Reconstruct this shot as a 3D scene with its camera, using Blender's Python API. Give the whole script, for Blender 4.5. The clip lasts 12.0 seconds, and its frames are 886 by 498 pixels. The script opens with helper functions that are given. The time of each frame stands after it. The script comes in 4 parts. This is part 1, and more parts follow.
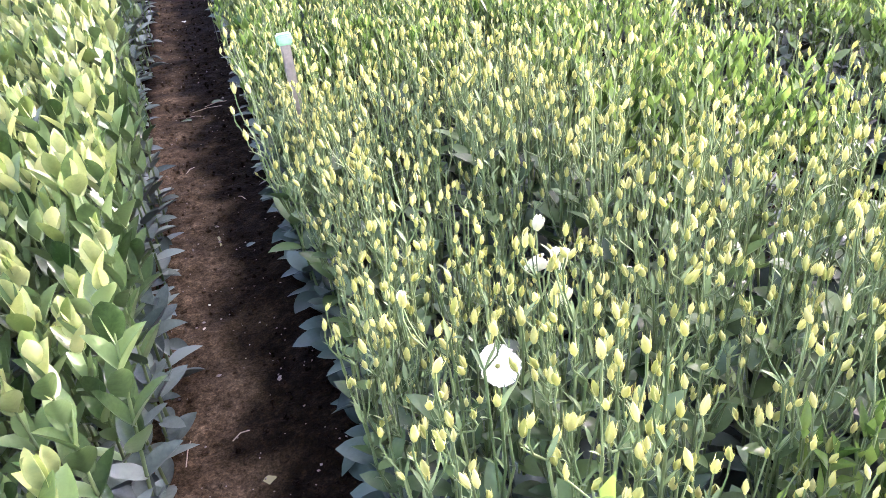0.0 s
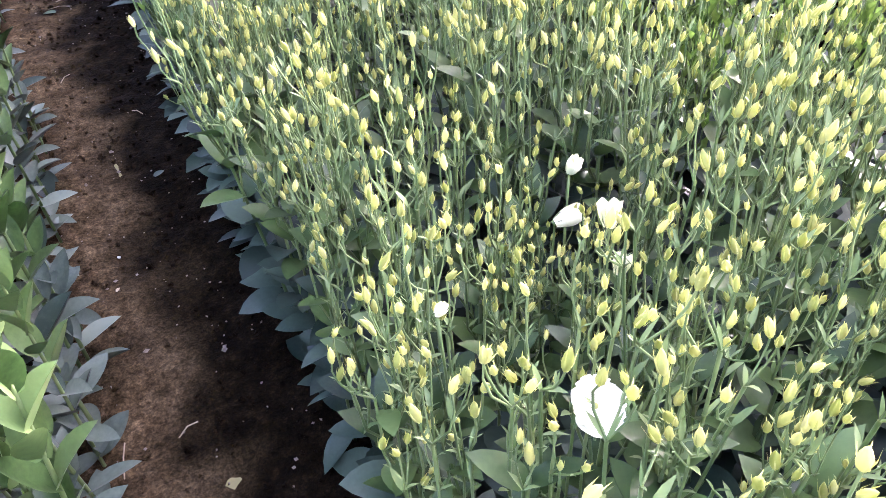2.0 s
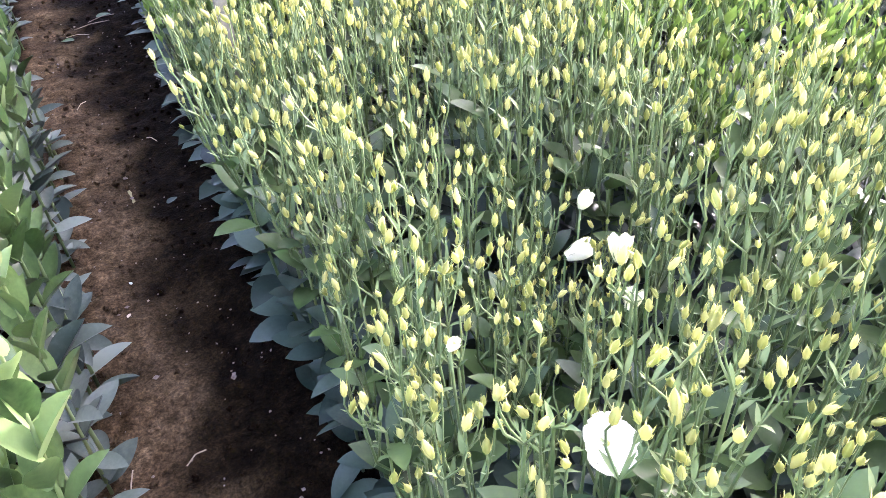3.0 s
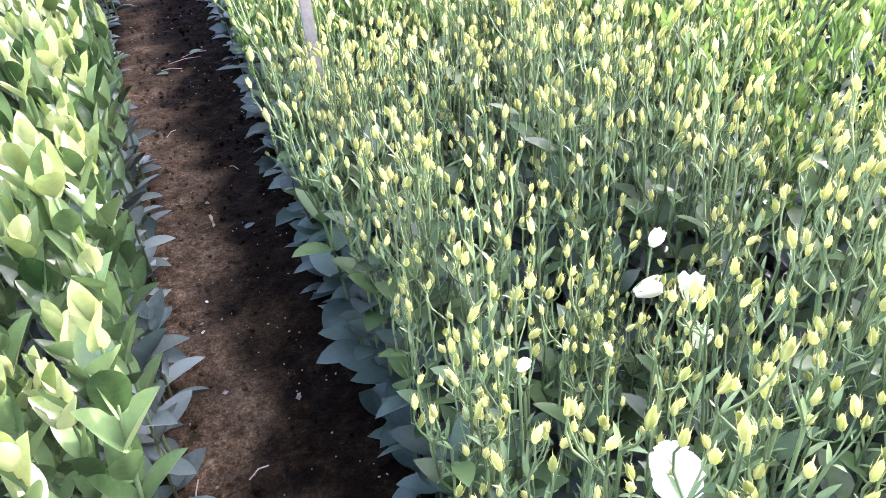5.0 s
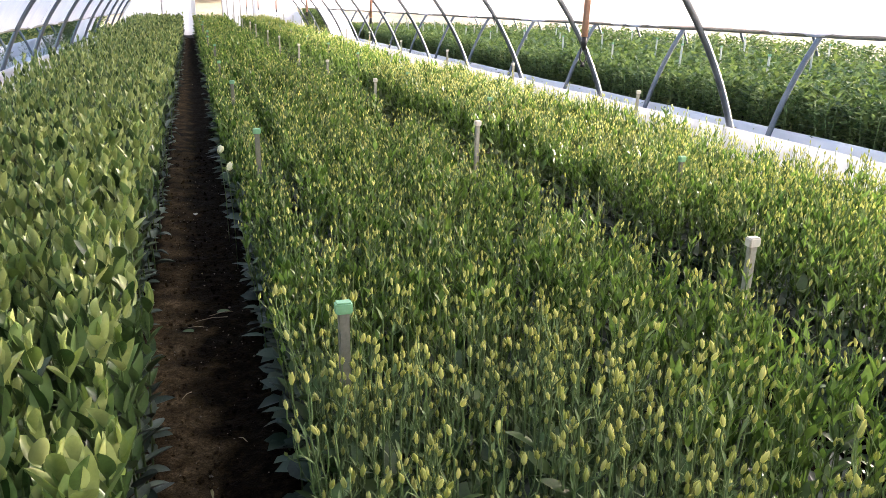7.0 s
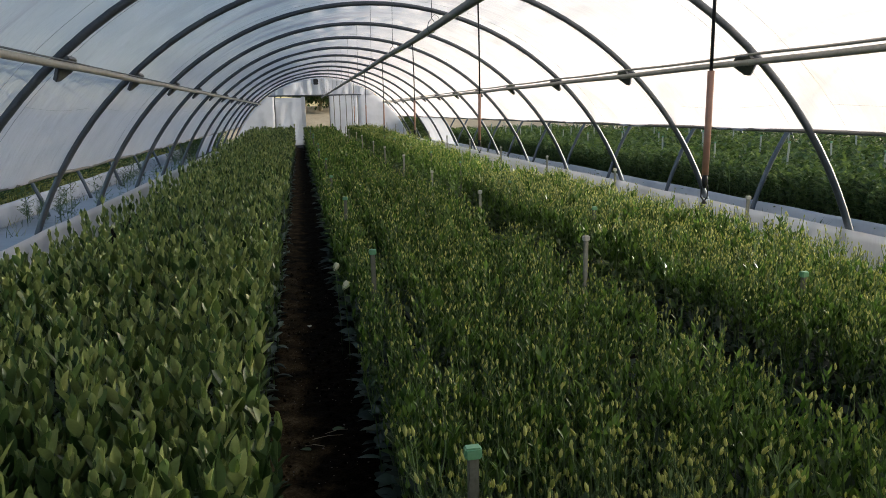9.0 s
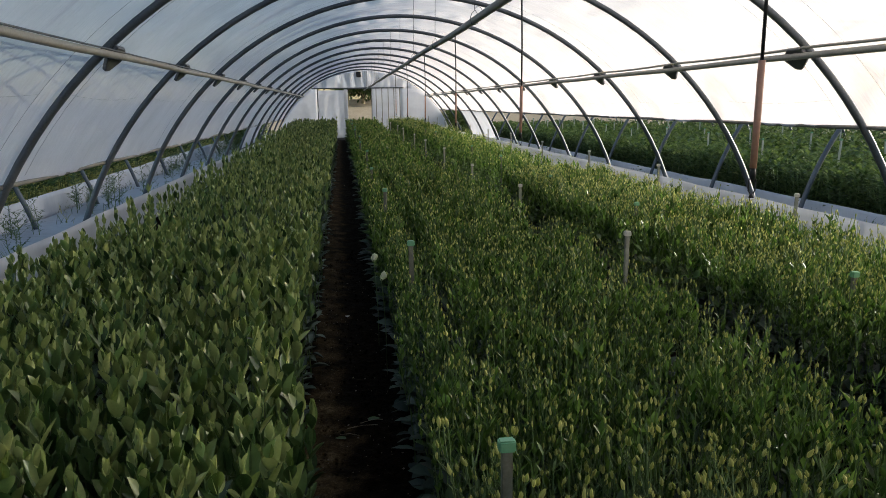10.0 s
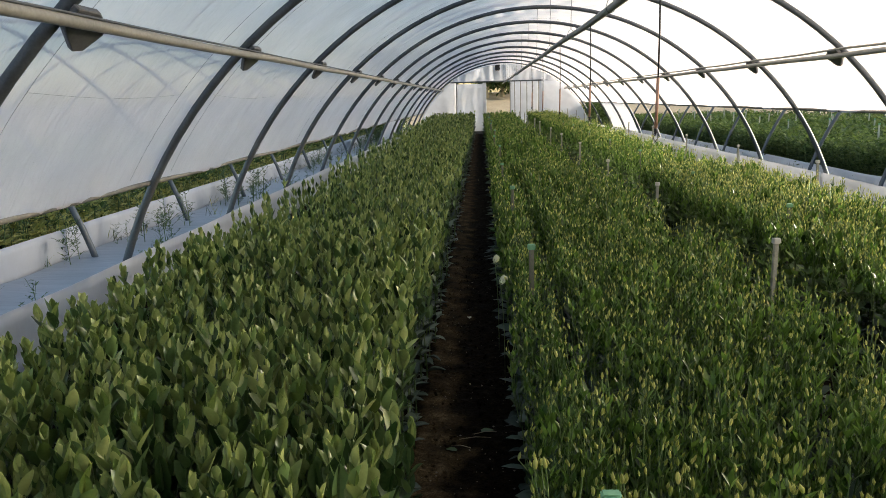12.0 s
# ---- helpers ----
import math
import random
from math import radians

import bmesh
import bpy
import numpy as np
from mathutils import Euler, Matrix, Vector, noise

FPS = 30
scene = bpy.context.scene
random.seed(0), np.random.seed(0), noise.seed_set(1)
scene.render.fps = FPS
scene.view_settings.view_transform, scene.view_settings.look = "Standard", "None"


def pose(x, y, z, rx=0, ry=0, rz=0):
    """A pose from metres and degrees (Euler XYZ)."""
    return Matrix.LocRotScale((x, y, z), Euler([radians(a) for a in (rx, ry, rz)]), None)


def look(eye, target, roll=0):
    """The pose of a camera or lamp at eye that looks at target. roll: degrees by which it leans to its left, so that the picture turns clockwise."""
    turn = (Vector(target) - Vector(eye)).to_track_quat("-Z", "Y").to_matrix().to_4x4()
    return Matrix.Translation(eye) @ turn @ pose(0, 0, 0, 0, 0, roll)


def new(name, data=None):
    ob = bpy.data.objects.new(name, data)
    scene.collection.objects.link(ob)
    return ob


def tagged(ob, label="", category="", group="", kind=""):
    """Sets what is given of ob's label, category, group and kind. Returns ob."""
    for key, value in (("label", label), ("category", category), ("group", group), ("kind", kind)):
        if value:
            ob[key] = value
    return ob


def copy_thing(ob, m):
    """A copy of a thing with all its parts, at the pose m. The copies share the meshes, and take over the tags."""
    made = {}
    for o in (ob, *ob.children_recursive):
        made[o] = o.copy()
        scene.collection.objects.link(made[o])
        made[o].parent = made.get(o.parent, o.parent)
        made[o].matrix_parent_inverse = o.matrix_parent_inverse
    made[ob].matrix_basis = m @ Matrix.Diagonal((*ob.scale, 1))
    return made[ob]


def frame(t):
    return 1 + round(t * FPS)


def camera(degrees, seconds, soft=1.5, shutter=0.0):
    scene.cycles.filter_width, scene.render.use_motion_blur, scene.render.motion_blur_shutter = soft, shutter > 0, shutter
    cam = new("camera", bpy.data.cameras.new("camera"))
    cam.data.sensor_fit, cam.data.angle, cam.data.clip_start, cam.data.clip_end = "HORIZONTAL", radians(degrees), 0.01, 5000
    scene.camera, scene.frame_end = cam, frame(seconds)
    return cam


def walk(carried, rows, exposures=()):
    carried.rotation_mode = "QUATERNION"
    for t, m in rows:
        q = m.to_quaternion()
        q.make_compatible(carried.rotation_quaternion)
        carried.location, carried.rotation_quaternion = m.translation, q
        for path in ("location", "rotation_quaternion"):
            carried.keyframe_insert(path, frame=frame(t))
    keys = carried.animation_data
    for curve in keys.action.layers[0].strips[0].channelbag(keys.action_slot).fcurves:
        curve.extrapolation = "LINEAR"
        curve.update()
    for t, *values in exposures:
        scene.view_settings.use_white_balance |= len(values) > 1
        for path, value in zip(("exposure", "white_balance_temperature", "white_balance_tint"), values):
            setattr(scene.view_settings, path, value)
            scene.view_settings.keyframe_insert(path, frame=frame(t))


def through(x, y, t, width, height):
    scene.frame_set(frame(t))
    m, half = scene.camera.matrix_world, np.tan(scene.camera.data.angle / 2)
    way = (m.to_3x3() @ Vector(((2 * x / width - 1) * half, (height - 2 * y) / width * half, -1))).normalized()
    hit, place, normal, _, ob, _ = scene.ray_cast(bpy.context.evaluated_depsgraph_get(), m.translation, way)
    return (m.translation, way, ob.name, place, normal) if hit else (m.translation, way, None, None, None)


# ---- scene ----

cam = camera(62.0, 12.0, soft=0.8)
PATH = [
    (0.0, pose(0.1128, -6.6048, 1.4007, 57.411, 5.326, -18.494)),
    (0.5, pose(0.1327, -6.4814, 1.3716, 52.993, 6.181, -20.872)),
    (1.0, pose(0.1049, -6.3091, 1.3427, 47.292, 6.862, -25.466)),
    (1.5, pose(0.0743, -6.2111, 1.3309, 46.589, 5.284, -27.532)),
    (2.0, pose(0.0730, -6.1736, 1.3231, 46.980, 3.556, -27.006)),
    (2.5, pose(0.0711, -6.1701, 1.3274, 47.683, 3.235, -26.829)),
    (3.0, pose(0.0676, -6.1701, 1.3370, 49.042, 3.444, -26.166)),
    (3.2, pose(0.0624, -6.1717, 1.3386, 49.159, 3.234, -25.901)),
    (4.8, pose(0.0357, -6.2057, 1.3272, 51.826, 4.200, -21.444)),
    (5.0, pose(0.0310, -6.2032, 1.3392, 52.909, 3.877, -20.592)),
    (5.5, pose(0.0175, -6.1966, 1.3683, 56.638, 2.869, -17.898)),
    (6.0, pose(0.0095, -6.1935, 1.4158, 61.194, 1.767, -16.556)),
    (6.5, pose(-0.0001, -6.1849, 1.4842, 67.173, -0.347, -17.319)),
    (7.0, pose(-0.0094, -6.1881, 1.5381, 71.762, -0.968, -18.107)),
    (7.5, pose(-0.0145, -6.1818, 1.5855, 75.046, -1.325, -18.829)),
    (7.7, pose(-0.0190, -6.1741, 1.6049, 77.152, -0.785, -18.344)),
    (9.3, pose(-0.0890, -6.1869, 1.6708, 79.257, 1.288, -9.509)),
    (9.5, pose(-0.0862, -6.1921, 1.6728, 78.867, 1.070, -8.820)),
    (10.0, pose(-0.0765, -6.1626, 1.6504, 78.831, 0.840, -7.733)),
    (10.5, pose(-0.0849, -6.1484, 1.6573, 79.049, 1.084, -5.702)),
    (11.0, pose(-0.0457, -6.0570, 1.6575, 79.408, 1.709, -0.857)),
    (11.5, pose(0.0013, -5.9854, 1.6605, 78.761, 1.680, 1.857)),
    (12.0, pose(0.0321, -5.9593, 1.6644, 78.524, 1.653, 2.939)),
]
EXPOSURES = [(0.0, 4.40, 5850, 46), (0.5, 4.15, 5750, 43), (1.5, 4.35, 5850, 44), (2.5, 4.58, 5850, 44), (5.0, 4.63, 5650, 42), (6.0, 4.30, 5550, 41), (6.6, 3.60, 5400, 36), (7.2, 2.12, 7300, 14), (7.7, 1.75, 7600, 11), (9.3, 0.60, 6300, 10), (10.5, 0.70, 6350, 10), (12.0, 1.20, 6900, 10)]
walk(cam, PATH, EXPOSURES)

# ---------------------------------------------------------------- light
SUN_ELEVATION, SUN_AZIMUTH = 13.5, 76.0      # azimuth clockwise from +y
world = bpy.data.worlds.new("sky")
scene.world = world
world.use_nodes = True
wn = world.node_tree
sky = wn.nodes.new("ShaderNodeTexSky")
sky.sky_type = "NISHITA"
sky.sun_disc = False
sky.sun_elevation, sky.sun_rotation = radians(SUN_ELEVATION), radians(SUN_AZIMUTH)
wn.links.new(sky.outputs[0], wn.nodes["Background"].inputs[0])
wn.nodes["Background"].inputs[1].default_value = 0.14
sun = new("sun", bpy.data.lights.new("sun", "SUN"))
sun.data.energy, sun.data.angle, sun.data.color = 5.0, radians(4.0), (1.0, 0.91, 0.76)
sun_way = Vector((math.sin(radians(SUN_AZIMUTH)) * math.cos(radians(SUN_ELEVATION)),
                  math.cos(radians(SUN_AZIMUTH)) * math.cos(radians(SUN_ELEVATION)), math.sin(radians(SUN_ELEVATION))))
sun.matrix_world = look(tuple(sun_way * 60), (0, 0, 0))

# ---------------------------------------------------------------- materials
def shader(name):
    m = bpy.data.materials.new(name)
    m.use_nodes = True
    return m, m.node_tree.nodes, m.node_tree.links, m.node_tree.nodes["Principled BSDF"]


def noise_node(nodes, links, scale, detail=4.0, rough=0.55, vector=None):
    n = nodes.new("ShaderNodeTexNoise")
    n.inputs["Scale"].default_value, n.inputs["Detail"].default_value, n.inputs["Roughness"].default_value = scale, detail, rough
    if vector:
        links.new(vector, n.inputs["Vector"])
    return n


def ramp_node(nodes, links, fac, stops):
    r = nodes.new("ShaderNodeValToRGB")
    while len(r.color_ramp.elements) < len(stops):
        r.color_ramp.elements.new(0.5)
    for e, (p, c) in zip(r.color_ramp.elements, stops):
        e.position, e.color = p, (*c, 1.0)
    links.new(fac, r.inputs[0])
    return r


def mixed(nodes, links, a, b, fac, how="MIX"):
    n = nodes.new("ShaderNodeMix")
    n.data_type, n.blend_type = "RGBA", how
    for value, socket in ((fac, n.inputs[0]), (a, n.inputs[6]), (b, n.inputs[7])):
        if hasattr(value, "is_linked"):
            links.new(value, socket)
        elif isinstance(value, tuple):
            socket.default_value = (*value, 1.0)
        else:
            socket.default_value = value
    return n.outputs[2]


def bump(nodes, links, bsdf, height, strength, distance):
    b = nodes.new("ShaderNodeBump")
    b.inputs["Strength"].default_value, b.inputs["Distance"].default_value = strength, distance
    links.new(height, b.inputs["Height"])
    links.new(b.outputs[0], bsdf.inputs["Normal"])


def coords(nodes):
    return nodes.new("ShaderNodeTexCoord").outputs["Object"]


def surface(name, dark, light, scale=6.0, grain=60.0, rough=0.6, metallic=0.0, relief=0.2, depth=0.002):
    """A surface with broad patches and fine grain between two colours."""
    m, nodes, links, b = shader(name)
    at = coords(nodes)
    broad, fine = noise_node(nodes, links, scale, 5, 0.6, at), noise_node(nodes, links, grain, 3, 0.6, at)
    blend = mixed(nodes, links, broad.outputs[0], fine.outputs[0], 0.4)
    r = ramp_node(nodes, links, blend, [(0.32, dark), (0.68, light)])
    links.new(r.outputs[0], b.inputs["Base Color"])
    b.inputs["Roughness"].default_value, b.inputs["Metallic"].default_value = rough, metallic
    bump(nodes, links, b, fine.outputs[0], relief, depth)
    return m


def foliage(name, dark, light, through=0.35, rough=0.5, gloss=0.32):
    """Thin leaf tissue: light comes through, and each leaf has a tone of its own."""
    m, nodes, links, b = shader(name)
    geo = nodes.new("ShaderNodeNewGeometry")
    info = nodes.new("ShaderNodeObjectInfo")
    add = nodes.new("ShaderNodeMath")
    add.operation = "ADD"
    links.new(geo.outputs["Random Per Island"], add.inputs[0])
    links.new(info.outputs["Random"], add.inputs[1])
    frac = nodes.new("ShaderNodeMath")
    frac.operation = "FRACT"
    links.new(add.outputs[0], frac.inputs[0])
    n = noise_node(nodes, links, 90.0, 3, 0.6, coords(nodes))
    fac = mixed(nodes, links, frac.outputs[0], n.outputs[0], 0.35)
    r = ramp_node(nodes, links, fac, [(0.2, dark), (0.8, light)])
    links.new(r.outputs[0], b.inputs["Base Color"])
    b.inputs["Roughness"].default_value = rough
    b.inputs["Specular IOR Level"].default_value = gloss
    bump(nodes, links, b, n.outputs[0], 0.25, 0.001)
    t = nodes.new("ShaderNodeBsdfTranslucent")
    warm = mixed(nodes, links, r.outputs[0], (0.8, 1.0, 0.35), 0.3, "MULTIPLY")
    links.new(warm, t.inputs["Color"])
    mix = nodes.new("ShaderNodeMixShader")
    mix.inputs[0].default_value = through
    links.new(b.outputs[0], mix.inputs[1])
    links.new(t.outputs[0], mix.inputs[2])
    links.new(mix.outputs[0], nodes["Material Output"].inputs[0])
    return m


def film(name, tint, clear, through, rough=0.35, relief=0.9):
    """Milky greenhouse film: some light passes straight, most is scattered to the other side."""
    m, nodes, links, b = shader(name)
    at = coords(nodes)
    dust = noise_node(nodes, links, 1.3, 6, 0.65, at)
    stretch = nodes.new("ShaderNodeMapping")
    stretch.inputs["Scale"].default_value = (0.55, 3.2, 0.55)
    links.new(at, stretch.inputs["Vector"])
    fold = noise_node(nodes, links, 2.6, 3, 0.5, stretch.outputs[0])
    col = ramp_node(nodes, links, dust.outputs[0], [(0.3, tuple(c * 0.86 for c in tint)), (0.62, tint)])
    links.new(col.outputs[0], b.inputs["Base Color"])
    b.inputs["Roughness"].default_value = rough
    b.inputs["Specular IOR Level"].default_value = 0.35
    crease = noise_node(nodes, links, 7.0, 4, 0.6, stretch.outputs[0])
    crease.inputs["Distortion"].default_value = 1.2
    both = mixed(nodes, links, fold.outputs[0], crease.outputs[0], 0.15)
    bump(nodes, links, b, both, relief * 0.6, 0.09)
    t = nodes.new("ShaderNodeBsdfTranslucent")
    links.new(col.outputs[0], t.inputs["Color"])
    links.new(b.inputs["Normal"].links[0].from_socket, t.inputs["Normal"])
    a = nodes.new("ShaderNodeMixShader")
    a.inputs[0].default_value = through
    links.new(b.outputs[0], a.inputs[1])
    links.new(t.outputs[0], a.inputs[2])
    c = nodes.new("ShaderNodeBsdfTransparent")
    z = nodes.new("ShaderNodeMixShader")
    z.inputs[0].default_value = clear
    links.new(a.outputs[0], z.inputs[1])
    links.new(c.outputs[0], z.inputs[2])
    links.new(z.outputs[0], nodes["Material Output"].inputs[0])
    return m


def soil(name):
    m, nodes, links, b = shader(name)
    at = coords(nodes)
    wet, clod, grit = noise_node(nodes, links, 5.5, 5, 0.62, at), noise_node(nodes, links, 22, 6, 0.65, at), noise_node(nodes, links, 160, 4, 0.7, at)
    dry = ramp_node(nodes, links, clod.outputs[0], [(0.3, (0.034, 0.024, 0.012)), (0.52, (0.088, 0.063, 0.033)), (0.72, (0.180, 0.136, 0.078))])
    # dark tones serve both the damp patches and the painted shade
    damp_shade = ramp_node(nodes, links, clod.outputs[0], [(0.3, (0.0018, 0.0011, 0.0005)), (0.55, (0.0070, 0.0046, 0.0020)), (0.72, (0.020, 0.0135, 0.0065))])
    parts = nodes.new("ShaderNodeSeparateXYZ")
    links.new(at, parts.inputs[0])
    # darker towards the middle bed: damp soil plus the bed's shade in colour
    foot_damp_shade = nodes.new("ShaderNodeMapRange")
    foot_damp_shade.inputs["From Min"].default_value, foot_damp_shade.inputs["From Max"].default_value = -0.20, 0.11
    foot_damp_shade.inputs["To Min"].default_value, foot_damp_shade.inputs["To Max"].default_value = -0.12, 0.34
    links.new(parts.outputs[0], foot_damp_shade.inputs[0])
    # soil under the left bed darkened, shade of the plants put into the colour
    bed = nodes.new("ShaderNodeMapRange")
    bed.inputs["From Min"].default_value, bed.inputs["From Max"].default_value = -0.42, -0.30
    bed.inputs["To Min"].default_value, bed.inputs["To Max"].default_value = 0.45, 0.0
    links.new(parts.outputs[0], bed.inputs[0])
    # darker along the aisle: shade between the beds put into the soil colour
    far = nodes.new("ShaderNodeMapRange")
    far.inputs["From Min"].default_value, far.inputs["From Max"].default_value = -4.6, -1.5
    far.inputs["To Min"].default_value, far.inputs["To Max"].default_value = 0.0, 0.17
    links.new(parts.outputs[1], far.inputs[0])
    wet_and_shade = wet.outputs[0]
    for extra in (foot_damp_shade, bed, far):
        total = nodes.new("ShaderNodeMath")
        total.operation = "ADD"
        links.new(wet_and_shade, total.inputs[0])
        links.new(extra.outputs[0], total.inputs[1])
        wet_and_shade = total.outputs[0]
    where = ramp_node(nodes, links, wet_and_shade, [(0.43, (0, 0, 0)), (0.55, (0.5, 0.5, 0.5)), (0.70, (1, 1, 1))])
    col = mixed(nodes, links, dry.outputs[0], damp_shade.outputs[0], where.outputs[0])
    crumb = noise_node(nodes, links, 62, 4, 0.6, at)
    speck = ramp_node(nodes, links, grit.outputs[0], [(0.42, (0.6, 0.6, 0.6)), (0.66, (1.6, 1.55, 1.45))])
    # hollows of the crumb relief darkened in colour, as shade between crumbs
    lump = ramp_node(nodes, links, crumb.outputs[0], [(0.36, (0.62, 0.62, 0.62)), (0.64, (1.35, 1.33, 1.30))])
    col = mixed(nodes, links, col, speck.outputs[0], 0.9, "MULTIPLY")
    col = mixed(nodes, links, col, lump.outputs[0], 0.9, "MULTIPLY")
    links.new(col, b.inputs["Base Color"])
    rough = ramp_node(nodes, links, wet.outputs[0], [(0.44, (1.0, 1.0, 1.0)), (0.6, (0.85, 0.85, 0.85))])
    b.inputs["Specular IOR Level"].default_value = 0.05
    links.new(rough.outputs[0], b.inputs["Roughness"])
    h = mixed(nodes, links, clod.outputs[0], crumb.outputs[0], 0.5)
    bump(nodes, links, b, h, 0.8, 0.018)
    return m


M_SOIL = soil("moist brown soil with painted shade")
M_GRASS = surface("dry field grass", (0.14, 0.15, 0.06), (0.36, 0.32, 0.15), 0.4, 14, 0.95, relief=0.5, depth=0.02)
M_STEEL = surface("weathered galvanised tube", (0.070, 0.082, 0.095), (0.15, 0.165, 0.18), 3.0, 70, 0.5, 0.35)
M_PIPE = surface("grey plastic pipe", (0.22, 0.215, 0.19), (0.36, 0.35, 0.31), 4.0, 50, 0.5)
M_BRACKET = surface("dark steel plate", (0.085, 0.088, 0.092), (0.17, 0.175, 0.18), 9.0, 60, 0.5, 0.3)
M_HEM = surface("dark rolled film hem", (0.10, 0.10, 0.10), (0.22, 0.22, 0.20), 6, 50, 0.6)
M_CORD = surface("grey film cord", (0.22, 0.22, 0.22), (0.40, 0.40, 0.38), 8, 60, 0.7)
M_FILM = film("milky roof film", (0.90, 0.85, 0.88), 0.12, 0.56, 0.24)
M_SHEET = film("white plastic sheet", (0.74, 0.755, 0.785), 0.02, 0.30, 0.45, 0.2)
M_COVER = film("bluish ground film", (0.74, 0.78, 0.83), 0.0, 0.05, 0.35, 0.8)
# darker copy of the cover film: the left side's shade put into the colour
M_COVER_SHADED = film("shaded ground film", (0.44, 0.46, 0.48), 0.0, 0.05, 0.5, 0.6)
M_PANEL = film("white end sheet", (0.82, 0.835, 0.88), 0.04, 0.58, 0.4)
M_WOODPOST = surface("grey weathered stake", (0.10, 0.105, 0.080), (0.22, 0.22, 0.17), 12, 90, 0.8)
M_PALE = surface("pale bamboo stake", (0.42, 0.42, 0.36), (0.62, 0.61, 0.54), 10, 60, 0.7)
M_BLEACHED = surface("bleached stake", (0.20, 0.20, 0.16), (0.38, 0.38, 0.32), 12, 80, 0.8)
M_CAP = surface("green plastic cap", (0.11, 0.33, 0.17), (0.22, 0.46, 0.27), 14, 80, 0.45)
M_ORANGE = surface("terracotta tube", (0.50, 0.26, 0.17), (0.66, 0.38, 0.27), 10, 60, 0.45)
M_BLACK = surface("black plastic", (0.012, 0.012, 0.012), (0.04, 0.04, 0.04), 12, 60, 0.45)
M_STONE = surface("pale pebble", (0.10, 0.08, 0.06), (0.30, 0.26, 0.21), 40, 150, 0.85)
M_STRAW = surface("dry straw", (0.30, 0.24, 0.15), (0.52, 0.44, 0.30), 30, 120, 0.8)
# glaucous lower leaf, darkened further: the stand's inner shade put into its colour
M_LOWLEAF_SHADED = foliage("glaucous lower leaf", (0.011, 0.027, 0.018), (0.052, 0.090, 0.062), 0.03, 0.45)
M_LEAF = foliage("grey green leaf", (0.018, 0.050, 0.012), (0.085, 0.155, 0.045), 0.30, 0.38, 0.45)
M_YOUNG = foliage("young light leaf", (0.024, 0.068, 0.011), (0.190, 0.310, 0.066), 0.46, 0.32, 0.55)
M_STEM = foliage("green stem", (0.080, 0.138, 0.048), (0.185, 0.262, 0.105), 0.16)
M_BUD = foliage("yellow green bud", (0.300, 0.345, 0.088), (0.650, 0.645, 0.265), 0.45, 0.45)
M_CREAM = foliage("cream petal", (0.62, 0.64, 0.40), (0.80, 0.80, 0.62), 0.30, 0.6)
M_PETAL = foliage("white petal", (0.74, 0.75, 0.62), (0.86, 0.87, 0.80), 0.40, 0.6)
M_BROAD = foliage("broad glaucous leaf", (0.018, 0.055, 0.011), (0.180, 0.285, 0.098), 0.16, 0.30, 0.65)
M_BROADOLD = foliage("pale glaucous lower leaf", (0.040, 0.066, 0.050), (0.180, 0.230, 0.175), 0.08, 0.45)
M_BROADTIP = foliage("pale broad shoot tip", (0.115, 0.180, 0.040), (0.430, 0.490, 0.195), 0.30, 0.30, 0.65)
M_HEDGE = foliage("dark shrub leaf", (0.028, 0.060, 0.015), (0.150, 0.200, 0.062), 0.30, 0.5)
M_BANK = surface("dry straw coloured bank", (0.26, 0.20, 0.12), (0.55, 0.44, 0.30), 0.5, 9, 0.95, relief=0.5, depth=0.03)
M_CROP = foliage("dull green crop leaf", (0.045, 0.085, 0.022), (0.190, 0.250, 0.085), 0.28, 0.5)
# yellow leaf raised in tone: sunlight on the left crop put into the colour
M_YELLOW = foliage("yellow leaf brightened as sunlit", (0.26, 0.28, 0.07), (0.74, 0.66, 0.26), 0.40)

# ---------------------------------------------------------------- mesh helpers
def mesh_of(name, verts, tris, mats, index=None, smooth=True):
    me = bpy.data.meshes.new(name)
    verts, tris = np.asarray(verts, np.float32), np.asarray(tris, np.int32)
    me.vertices.add(len(verts))
    me.vertices.foreach_set("co", verts.ravel())
    me.loops.add(tris.size)
    me.loops.foreach_set("vertex_index", tris.ravel())
    me.polygons.add(len(tris))
    me.polygons.foreach_set("loop_start", np.arange(0, tris.size, tris.shape[1], dtype=np.int32))
    me.polygons.foreach_set("loop_total", np.full(len(tris), tris.shape[1], np.int32))
    if index is not None:
        me.polygons.foreach_set("material_index", np.asarray(index, np.int32))
    me.polygons.foreach_set("use_smooth", np.full(len(tris), smooth))
    for m in mats:
        me.materials.append(m)
    me.update(calc_edges=True)
    return me


def from_bm(name, bm, mat, smooth=False):
    me = bpy.data.meshes.new(name)
    bmesh.ops.recalc_face_normals(bm, faces=bm.faces)
    bm.to_mesh(me)
    bm.free()
    me.materials.append(mat)
    for p in me.polygons:
        p.use_smooth = smooth
    return me


def part(name, bm, material, parent, label="", smooth=False):
    ob = new(name, from_bm(name, bm, material, smooth))
    ob.parent = parent
    if label:
        ob["label"] = label
    return ob


